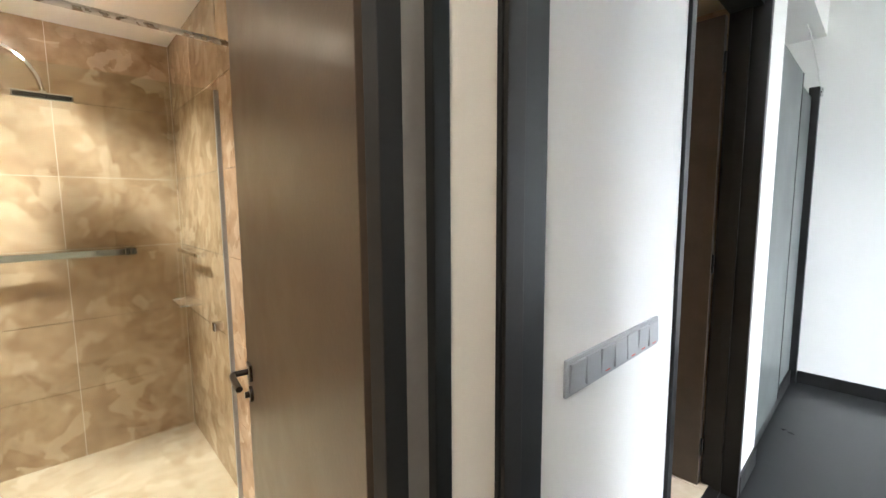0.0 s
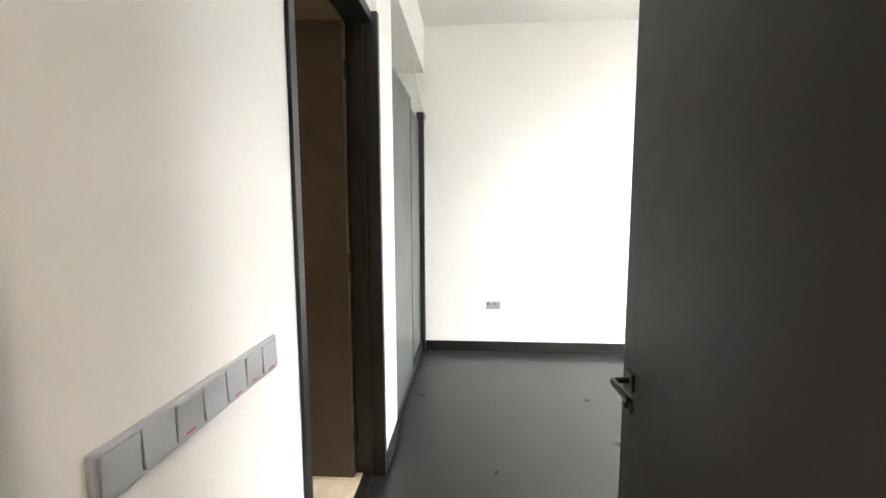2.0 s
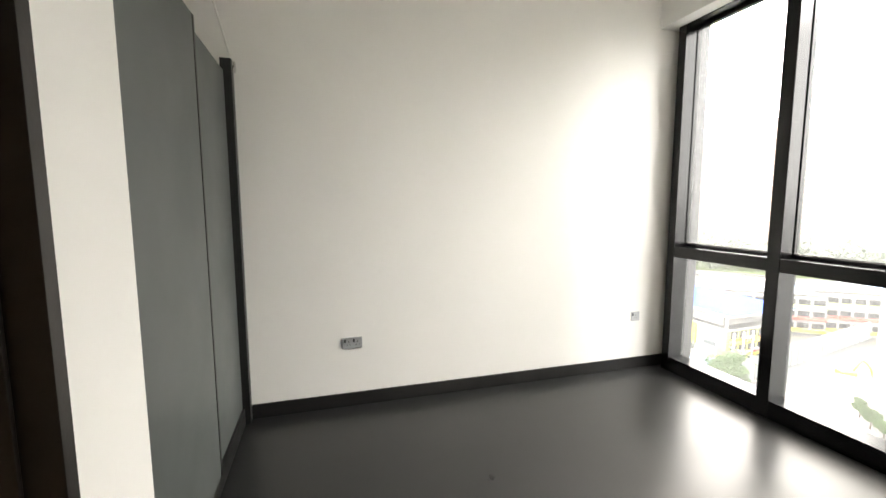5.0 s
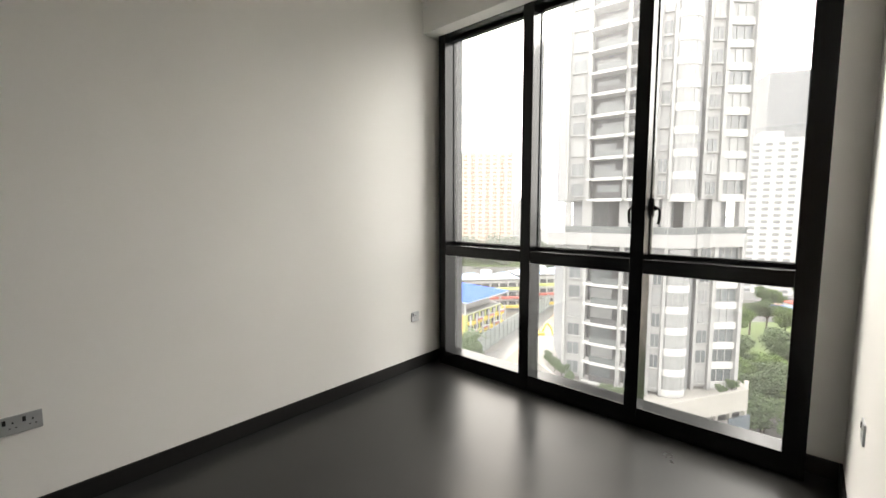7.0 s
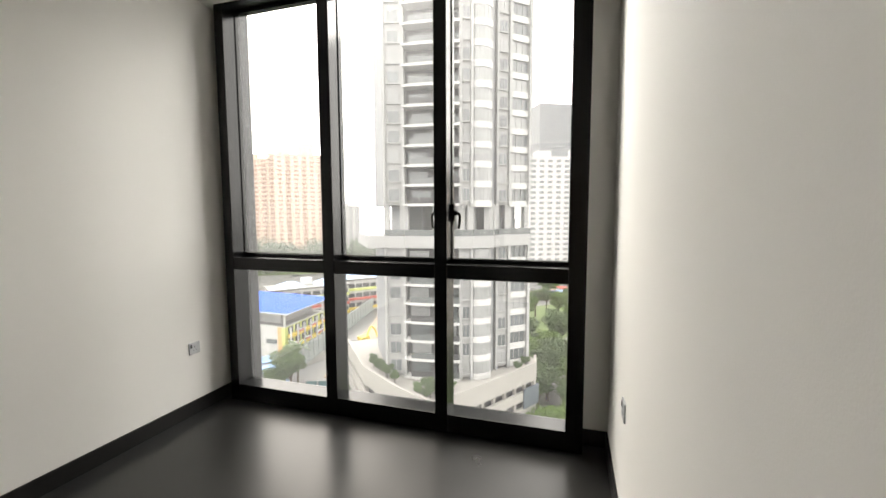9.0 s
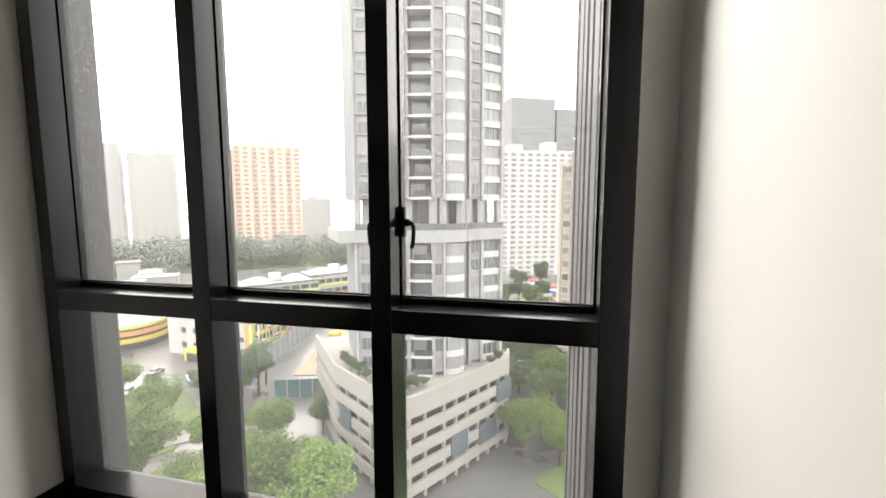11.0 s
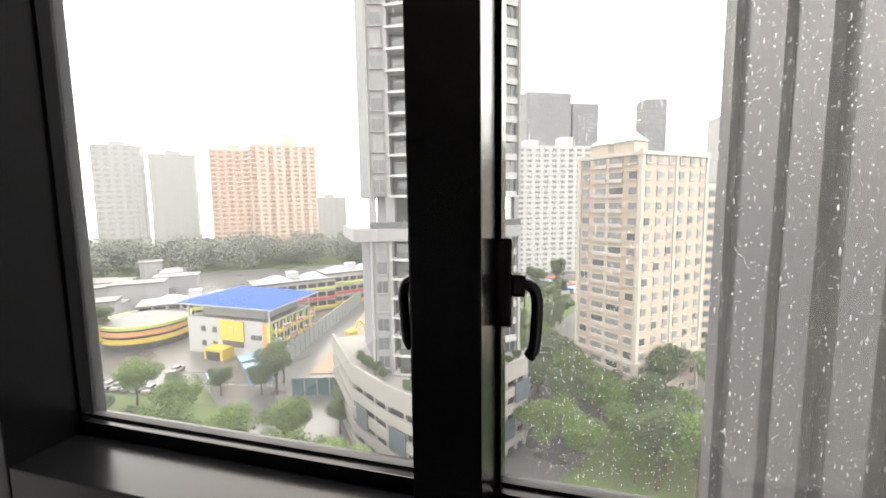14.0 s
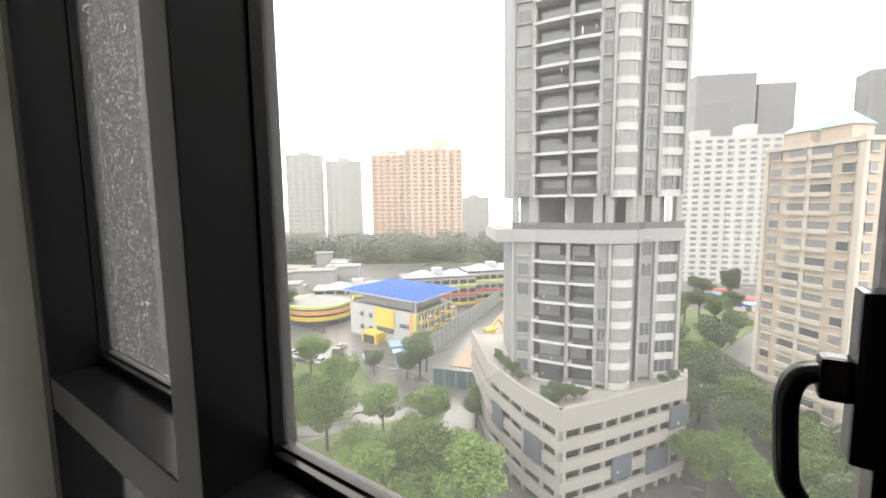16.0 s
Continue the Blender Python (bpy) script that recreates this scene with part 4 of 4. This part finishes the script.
for (e0, n0, kind), (e1, n1, _) in zip(LINE, LINE[1:]):
    fm, L = face_frame((e0, n0), (e1, n1))
    if kind in ("balcony", "slot", "bay"):
        for x in ((0.0, L) if kind != "bay" else (0.0, L)):
            part("pier", shared_box(0.55 if kind != "slot" else 0.4, 0.9, TERR - Z0 + 3, CONC), None, tower, "", fm @ pose(x, 0.3, Z0 - 3))
            part("pier", shared_box(0.55 if kind != "slot" else 0.4, 0.9, TOPZ - TERR - 6.6, CONC), None, tower, "", fm @ pose(x, 0.3, TERR + 6.6))
    for z in FLOORS:
        if kind == "slot":
            part("wall", shared_box(L, 0.5, FH, CONC), None, tower, "", fm @ pose(L / 2, 0.6, z))
            win = part("window", shared_box(L * 0.55, 0.3, FH * 0.62, GLASS_B if rng.random() < 0.6 else CURTAIN), None, tower, "", fm @ pose(L / 2, 0.42, z + FH * 0.2))
            part("mullion", shared_box(0.07, 0.12, FH * 0.62, CONC), None, win, "", pose(0.0, -0.18, 0))
            part("sill", shared_box(L * 0.7, 0.5, 0.18, CONC), None, tower, "", fm @ pose(L / 2, 0.25, z + FH * 0.16))
        elif kind == "balcony":
            # balcony back coloured dark to paint its shade
            part("recess", shared_box(L - 0.5, 0.3, FH, SHADE), None, tower, "recessed balcony back, coloured dark for its shade", fm @ pose(L / 2, 1.5, z))
            win = part("window", shared_box(L * 0.6, 0.15, FH * 0.7, GLASS_B if rng.random() < 0.6 else CURTAIN), None, tower, "", fm @ pose(L * rng.uniform(0.4, 0.6), 1.3, z + 0.1))
            part("slab", shared_box(L - 0.3, 2.2, 0.35, WHITE_R), None, tower, "", fm @ pose(L / 2, 0.3, z - 0.2))
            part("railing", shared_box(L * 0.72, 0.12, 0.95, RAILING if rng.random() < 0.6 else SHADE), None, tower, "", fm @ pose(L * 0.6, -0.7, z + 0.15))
            part("upstand", shared_box(L * 0.72, 0.3, 0.42, WHITE_R), None, tower, "", fm @ pose(L * 0.6, -0.75, z - 0.24))
        elif kind == "round":
            bm_key = ("round", round(L, 1))
            if bm_key not in BOXES:
                for nm, r, h, mt, zz in (("slab", 0.52, 1.0, WHITE_R, 0), ("glass", 0.47, FH - 1.0, CURTAIN, 0)):
                    bm = bmesh.new()
                    bmesh.ops.create_cone(bm, cap_ends=True, segments=20, radius1=1, radius2=1, depth=h)
                    for v in bm.verts:
                        v.co.x, v.co.y, v.co.z = v.co.x * r * L, v.co.y * r * L * 0.62, v.co.z + h / 2
                    BOXES[("round_" + nm, round(L, 1))] = mesh_of(bm, nm, mt)
                BOXES[bm_key] = True
            part("bay_band", BOXES[("round_slab", round(L, 1))], None, tower, "white rounded band", fm @ pose(L / 2, 0.6, z - 0.35))
            win = part("window", BOXES[("round_glass", round(L, 1))], None, tower, "curved bay window", fm @ pose(L / 2, 0.6, z + 0.65))
            for q in range(7):
                w = math.pi * (1.08 + 0.84 * q / 6)
                part("mullion", shared_box(0.08, 0.08, FH - 1.0, CONC), None, win, "", pose(0.475 * L * math.cos(w), 0.475 * L * 0.62 * math.sin(w), 0))
        elif kind == "bay":
            part("wall", shared_box(L, 0.5, FH * 0.34, WHITE_R), None, tower, "", fm @ pose(L / 2, 0.45, z - 0.3))
            win = part("window", shared_box(L * 0.92, 0.3, FH * 0.66, GLASS_B if rng.random() < 0.5 else CURTAIN), None, tower, "", fm @ pose(L / 2, 0.7, z + FH * 0.24))
            for q in range(4):
                part("mullion", shared_box(0.09, 0.14, FH * 0.66, CONC), None, win, "", pose((q - 1.5) * L * 0.28, -0.18, 0))
        else:
            part("recess", shared_box(L, 0.4, FH, GREY_R), None, tower, "", fm @ pose(L / 2, 1.2, z))
            part("window", shared_box(L * 0.5, 0.2, FH * 0.55, SHADE), None, tower, "", fm @ pose(L / 2, 1.0, z + 0.6))
    # terrace columns and belt
    part("belt", shared_box(L + 0.2, 3.2, 1.9, CONC), None, tower, "pale belt below the open terrace", fm @ pose(L / 2, 1.1, TERR - 0.2))
    for x in (0.2, L - 0.2):
        part("column", shared_box(0.9, 0.9, 5.2, CONC), None, tower, "", fm @ pose(x, 0.9, TERR + 1.6))
    part("railing", shared_box(L, 0.1, 1.0, RAILING), None, tower, "", fm @ pose(L / 2, -0.4, TERR + 1.7))
part("terrace_core", boxes(((20.5, 62.5, TERR), (26, 79, TERR + 6.6)), ((14.5, 68, TERR), (18, 79, TERR + 6.6)), ((30, 64, TERR), (34, 79, TERR + 6.6))), GREY_R, tower)
part("belt_wing", boxes(((7.8, 62.5, TERR - 0.2), (11.0, 78, TERR + 1.7))), CONC, tower)

pod = city_thing("car_park_podium", "five-storey pale car-park podium under the tower", "car park")
PL = [(5.4, 84.0), (7.0, 66.0), (10.6, 56.4), (14.4, 49.6), (21.3, 52.3), (35.6, 58.7), (37.5, 62)]
core = bmesh.new()
ring = [(e + 0.3, n + 1.8) for e, n in PL] + [(38, 84)]
lo = [core.verts.new((*p, 0)) for p in ring]
hi = [core.verts.new((*p, 14.6)) for p in ring]
core.faces.new(hi)
for k in range(len(ring)):
    core.faces.new((lo[k], lo[(k + 1) % len(ring)], hi[(k + 1) % len(ring)], hi[k]))
bmesh.ops.recalc_face_normals(core, faces=core.faces)
# one dark core paints the shade between the parapets
part("core", core, SHADE, pod, "core coloured dark for the shade inside the parking decks")
for i, (p, q) in enumerate(zip(PL, PL[1:])):
    fm, L = face_frame(p, q)
    for f in range(5):
        z = 0.6 + f * 2.85
        part("parapet", shared_box(L + 0.15, 0.5, 1.55 if f < 4 else 3.0, POD), None, pod, "", fm @ pose(L / 2, 0.2, z + 1.0 if f < 4 else z + 0.95))
        cnt = max(2, int(L / 2.6))
        for c in range(cnt + 1):
            part("column", shared_box(0.45, 0.5, 1.35, POD), None, pod, "", fm @ pose(L * c / cnt, 0.55, z - 0.35))
    if i in (1, 2, 4):
        for x, z, w in (((0.35, 6.6, 3.4),) if i < 3 else ((0.18, 4.0, 3.6), (0.62, 3.2, 4.2), (0.9, 8.8, 4.0))):
            part("louvre_panel", shared_box(w, 0.25, 3.4, POD_D), None, pod, "blue-grey louvre panel", fm @ pose(L * x, -0.15, z))

# ---- school ----
school = city_thing("school", "white, yellow and lime school with a large blue roof", "school")
SL, SF, SR, SB = (-34.5, 134.5), (-7.7, 114.0), (4.8, 134.0), (-19.5, 154.0)


def prism(pts, z0, z1, mat, name, parent, label=""):
    bm = bmesh.new()
    lo = [bm.verts.new((*p, z0)) for p in pts]
    hi = [bm.verts.new((*p, z1)) for p in pts]
    bm.faces.new(hi)
    bm.faces.new(lo[::-1])
    for k in range(len(pts)):
        bm.faces.new((lo[k], lo[(k + 1) % len(pts)], hi[(k + 1) % len(pts)], hi[k]))
    bmesh.ops.recalc_face_normals(bm, faces=bm.faces)
    return part(name, bm, mat, parent, label)


prism([(e + 0.25, n + 0.6) for e, n in PL] + [(38, 84)], 14.62, 14.8, POD, "deck", pod, "pale podium deck")
mid = Vector((-13.6, 134.0))
ins = [tuple(mid + (Vector(p) - mid) * 0.86) for p in (SL, SF, SR, SB)]
prism(ins, 0, 10.6, WHITE_R, "wall", school, "white rendered wall")
prism([tuple(mid + (Vector(p) - mid) * 0.83) for p in (SL, SF, SR, SB)], 10.6, 10.75, FLAT_ROOF, "terrace", school, "flat grey roof terrace")
prism([tuple(mid + (Vector(p) - mid) * 0.66) for p in (SL, SF, SR, SB)], 10.75, 14.4, CONC, "upper_wall", school, "set-back hall wall under the roof")
for p in (SL, SF, SR, SB):
    q = mid + (Vector(p) - mid) * 0.84
    part("roof_column", shared_box(0.6, 0.6, 3.9, WHITE_R), None, school, "", pose(q.x, q.y, 10.5))
bm = bmesh.new()
cs = [bm.verts.new((*p, 14.8)) for p in (SL, SF, SR, SB)]
tp = bm.verts.new((mid.x, mid.y, 15.6))
for k in range(4):
    bm.faces.new((cs[k], cs[(k + 1) % 4], tp))
bm.faces.new(cs[::-1])
part("roof", bm, BLUE, school, "broad blue hipped metal roof")
prism([(p[0], p[1]) for p in (SL, SF, SR, SB)], 14.4, 14.79, WHITE_R, "eaves", school)
fm, L = face_frame(ins[0], ins[1])
part("panel", shared_box(8.2, 0.5, 5.6, YELLOW), None, school, "yellow panel", fm @ pose(L * 0.56, -0.2, 4.8))
part("emblem", shared_box(1.8, 0.3, 1.8, LIME), None, school, "round school emblem", fm @ pose(L * 0.56, -0.45, 7.2))
part("window", shared_box(7.0, 0.4, 1.6, GLASS_B), None, school, "dark band of windows", fm @ pose(L * 0.56, -0.1, 2.9))
part("window", shared_box(3.4, 0.4, 1.2, GLASS_B), None, school, "", fm @ pose(L * 0.84, -0.1, 5.6))
part("porch", shared_box(6.5, 4, 3.2, YELLOW), None, school, "yellow entrance porch", fm @ pose(L * 0.45, -2.0, 0))
# dark box on the porch front paints the shade inside it
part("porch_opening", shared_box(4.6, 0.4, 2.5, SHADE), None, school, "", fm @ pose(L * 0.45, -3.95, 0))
part("panel", shared_box(1.2, 0.5, 10.0, LIME), None, school, "lime panel", fm @ pose(L * 0.99, -0.2, 0.4))
part("panel", shared_box(1.4, 0.6, 10.0, ORANGE), None, school, "orange panel", fm @ pose(L * 0.95, -0.2, 0.4))
for x in (0.2, 0.34):
    for z in (2.4, 6.6):
        part("window", shared_box(1.3, 0.4, 1.5, GLASS_B), None, school, "", fm @ pose(L * x, -0.1, z))
fm, L = face_frame(ins[1], ins[2])
part("panel", shared_box(L, 0.4, 10.2, LIME), None, school, "lime wall", fm @ pose(L / 2, -0.1, 0.2))
for f in range(3):
    part("walkway", shared_box(L * 0.94, 1.6, 0.9, YELLOW), None, school, "yellow walkway parapet", fm @ pose(L / 2, -0.7, 1.0 + f * 3.2))
    for c in range(6):
        x = L * (0.1 + 0.16 * c)
        # dark box on the wall face, painted shade of a walkway bay
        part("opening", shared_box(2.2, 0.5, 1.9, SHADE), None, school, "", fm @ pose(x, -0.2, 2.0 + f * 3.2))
        if (c + f) % 2:
            part("sunshade", shared_box(2.4, 1.0, 0.5, REDR), None, school, "red sunshade", fm @ pose(x, -1.3, 1.9 + f * 3.2))
            part("sunshade_cap", shared_box(2.6, 1.1, 0.2, WHITE_R), None, school, "", fm @ pose(x, -1.35, 2.45 + f * 3.2))
for c in range(7):
    part("column", shared_box(0.4, 0.4, 10.5, WHITE_R), None, school, "", fm @ pose(L * (0.02 + 0.16 * c), -1.6, 0))
# curved end
rot = city_thing("school_hall", "curved school hall with yellow and orange bands", "school", -47, 152)
for z0, z1, r, mt in ((0, 2.2, 11.6, SHADE), (2.2, 3.6, 12.2, YELLOW), (3.6, 4.4, 11.7, SHADE), (4.4, 5.8, 12.3, ORANGE), (5.8, 6.4, 11.8, SHADE), (6.4, 7.4, 12.4, LIME)):
    bm = bmesh.new()
    bmesh.ops.create_cone(bm, cap_ends=True, segments=40, radius1=r, radius2=r, depth=z1 - z0, matrix=pose(0, 0, (z0 + z1) / 2))
    part("wall_band", bm, mt, rot)
bm = bmesh.new()
bmesh.ops.create_cone(bm, cap_ends=True, segments=40, radius1=11.5, radius2=3, depth=1.2, matrix=pose(0, 0, 8.0))
part("roof", bm, FLAT_ROOF, rot)
# classroom blocks behind
for e0, e1, n, h, turn, lab in ((-18, 12, 172, 12.5, 14, "long classroom block with yellow and red bands"), (8, 34, 182, 13.5, 14, "far classroom block with a pale blue roof"), (-52, -20, 166, 9.0, 8, "low white classroom block")):
    w = e1 - e0
    t = city_thing("classroom_block", lab, "school", (e0 + e1) / 2, n, turn)
    part("wall", shared_box(w, 12, h, WHITE_R), None, t)
    for f, mt in enumerate((YELLOW, REDR, LIME)):
        part("walkway", shared_box(w, 1.2, 1.0, mt), None, t, "", pose(0, -6.4, 1.0 + f * h / 3.3))
        for c in range(8):
            # dark box standing in for the shade behind the walkway
            part("opening", shared_box(w / 8 * 0.8, 0.4, 1.7, SHADE), None, t, "", pose(-w / 2 + (c + 0.5) * w / 8, -6.0, 2.1 + f * h / 3.3))
    part("roof", shared_box(w + 1.5, 13.5, 0.6, FLAT_ROOF), None, t, "", pose(0, 0, h))
    for x in (-w * 0.22, w * 0.25):
        bm = bmesh.new()
        bmesh.ops.create_cone(bm, cap_ends=True, segments=4, radius1=7, radius2=2, depth=1.8, matrix=pose(0, 0, 0.9, 0, 0, 45))
        part("roof_panel", bm, BLUE_L, t, "pale blue metal roof", pose(x, 0, h + 0.6))
    part("roof_tank", shared_box(4, 4, 2.6, WHITE_R), None, t, "", pose(0, 2, h + 0.6))

# low houses, canopies, cars and site clutter
rng = random.Random(31)
for k in range(26):
    e, n = rng.uniform(-150, -55), rng.uniform(170, 290)
    h = city_thing("low_house", "low pale building half lost in haze", "house", e, n, rng.uniform(-30, 30), "low houses")
    w, d, hh = rng.uniform(8, 20), rng.uniform(8, 14), rng.uniform(4, 10)
    part("wall", shared_box(round(w), round(d), round(hh), CONC), None, h)
    part("roof", shared_box(round(w) + 1, round(d) + 1, 0.6, rng.choice((FLAT_ROOF, FLAT_ROOF, GREY_R))), None, h, "", pose(0, 0, round(hh)))
for e, n, w in ((-13.4, 114, 5.5), (-11.6, 107, 5.0), (-9.6, 98, 5.0), (-19.5, 104, 4.0)):
    t = city_thing("canopy", "small blue canopy roof on posts", "canopy", e, n, 20, "blue canopies")
    part("roof", shared_box(w, 4.0, 0.3, BLUE_L), None, t, "", pose(0, 0, 2.8, 6))
    for x in (-w / 2 + 0.3, w / 2 - 0.3):
        for y in (-1.7, 1.7):
            part("post", shared_box(0.15, 0.15, 2.9, CONC), None, t, "", pose(x, y, 0))
for k in range(7):
    t = city_thing("site_shed", "site shed with a coloured tarpaulin roof", "shed", 112 + 6 * (k % 4), 156 + 9 * (k // 2), 15 * k, "site sheds")
    part("wall", shared_box(5, 4, 2.6, WHITE_R), None, t)
    part("roof", shared_box(6, 5, 0.4, (BLUE, BLUE_L, REDR, CONC)[k % 4]), None, t, "", pose(0, 0, 2.6))


def make_car(colour, label):
    t = city_thing("car", label, "car", group="parked cars")
    bm = boxes(((-2.1, -0.85, 0.35), (2.1, 0.85, 0.95)), bevel=0.14)
    part("body", bm, colour, t)
    bm = bmesh.new()
    add_box(bm, (-1.3, -0.75, 0.95), (1.0, 0.75, 1.45))
    for v in bm.verts:
        if v.co.z > 1.2:
            v.co.x, v.co.y = v.co.x * 0.72, v.co.y * 0.84
    part("cabin", bm, GLASS_B, t, "dark glazed cabin")
    part("roof", boxes(((-0.9, -0.6, 1.44), (0.7, 0.6, 1.5)), bevel=0.03), colour, t)
    for x in (-1.3, 1.3):
        for y in (-0.85, 0.85):
            bm = bmesh.new()
            add_rod(bm, (x, y - 0.1, 0.33), (x, y + 0.1, 0.33), 0.33, 14)
            w = part("wheel", bm, TYRE, t)
    return t


CARS = [make_car(WHITE_R, "white car parked in the wet car park"), make_car(DARK_R, "dark car parked in the wet car park"), make_car(REDR, "red car on the site")]
PARK = [(-36, 108.5, 0), (-38.5, 110, 1), (-41, 111.5, 0), (-43.5, 113, 0), (-46, 114.5, 1), (-33.5, 107, 0), (-49, 117, 0), (-31, 118, 0), (6.5, 46.5, 0), (9, 47.5, 1), (3, 56, 1), (11, 46, 0), (116, 150, 2), (122, 148, 0)]
for k, (e, n, c) in enumerate(PARK):
    m = CITY @ pose(e, n, GZ + 0.13, 0, 0, 62 + 5 * (k % 3))
    if k < 2 or k == 12:
        CARS[c].matrix_basis = m
    else:
        copy_thing(CARS[c], m)
for k in range(8):
    s = part("road_marking", shared_box(2.2, 0.25, 0.14, PAINT_W), None, None, "", CITY @ pose(-30 + 3.2 * k, 110 - 1.4 * k, GZ, 0, 0, -20))
    tagged(s, "short white line painted on the road", "road marking", "road markings", "structure")
site = city_thing("excavator", "yellow excavator on the brown earth", "excavator", 14, 128, 30)
part("body", boxes(((-1.6, -1.2, 1.0), (1.6, 1.2, 2.8)), bevel=0.2), YELLOW, site)
part("tracks", boxes(((-2, -1.4, 0), (2, -0.7, 1.0)), ((-2, 0.7, 0), (2, 1.4, 1.0)), bevel=0.2), TYRE, site)
part("arm", tube([(1.2, 0, 2.2), (2.6, 0, 5.0), (3.4, 0, 5.4), (5.2, 0, 3.4), (5.6, 0, 1.2)], 0.28), YELLOW, site)
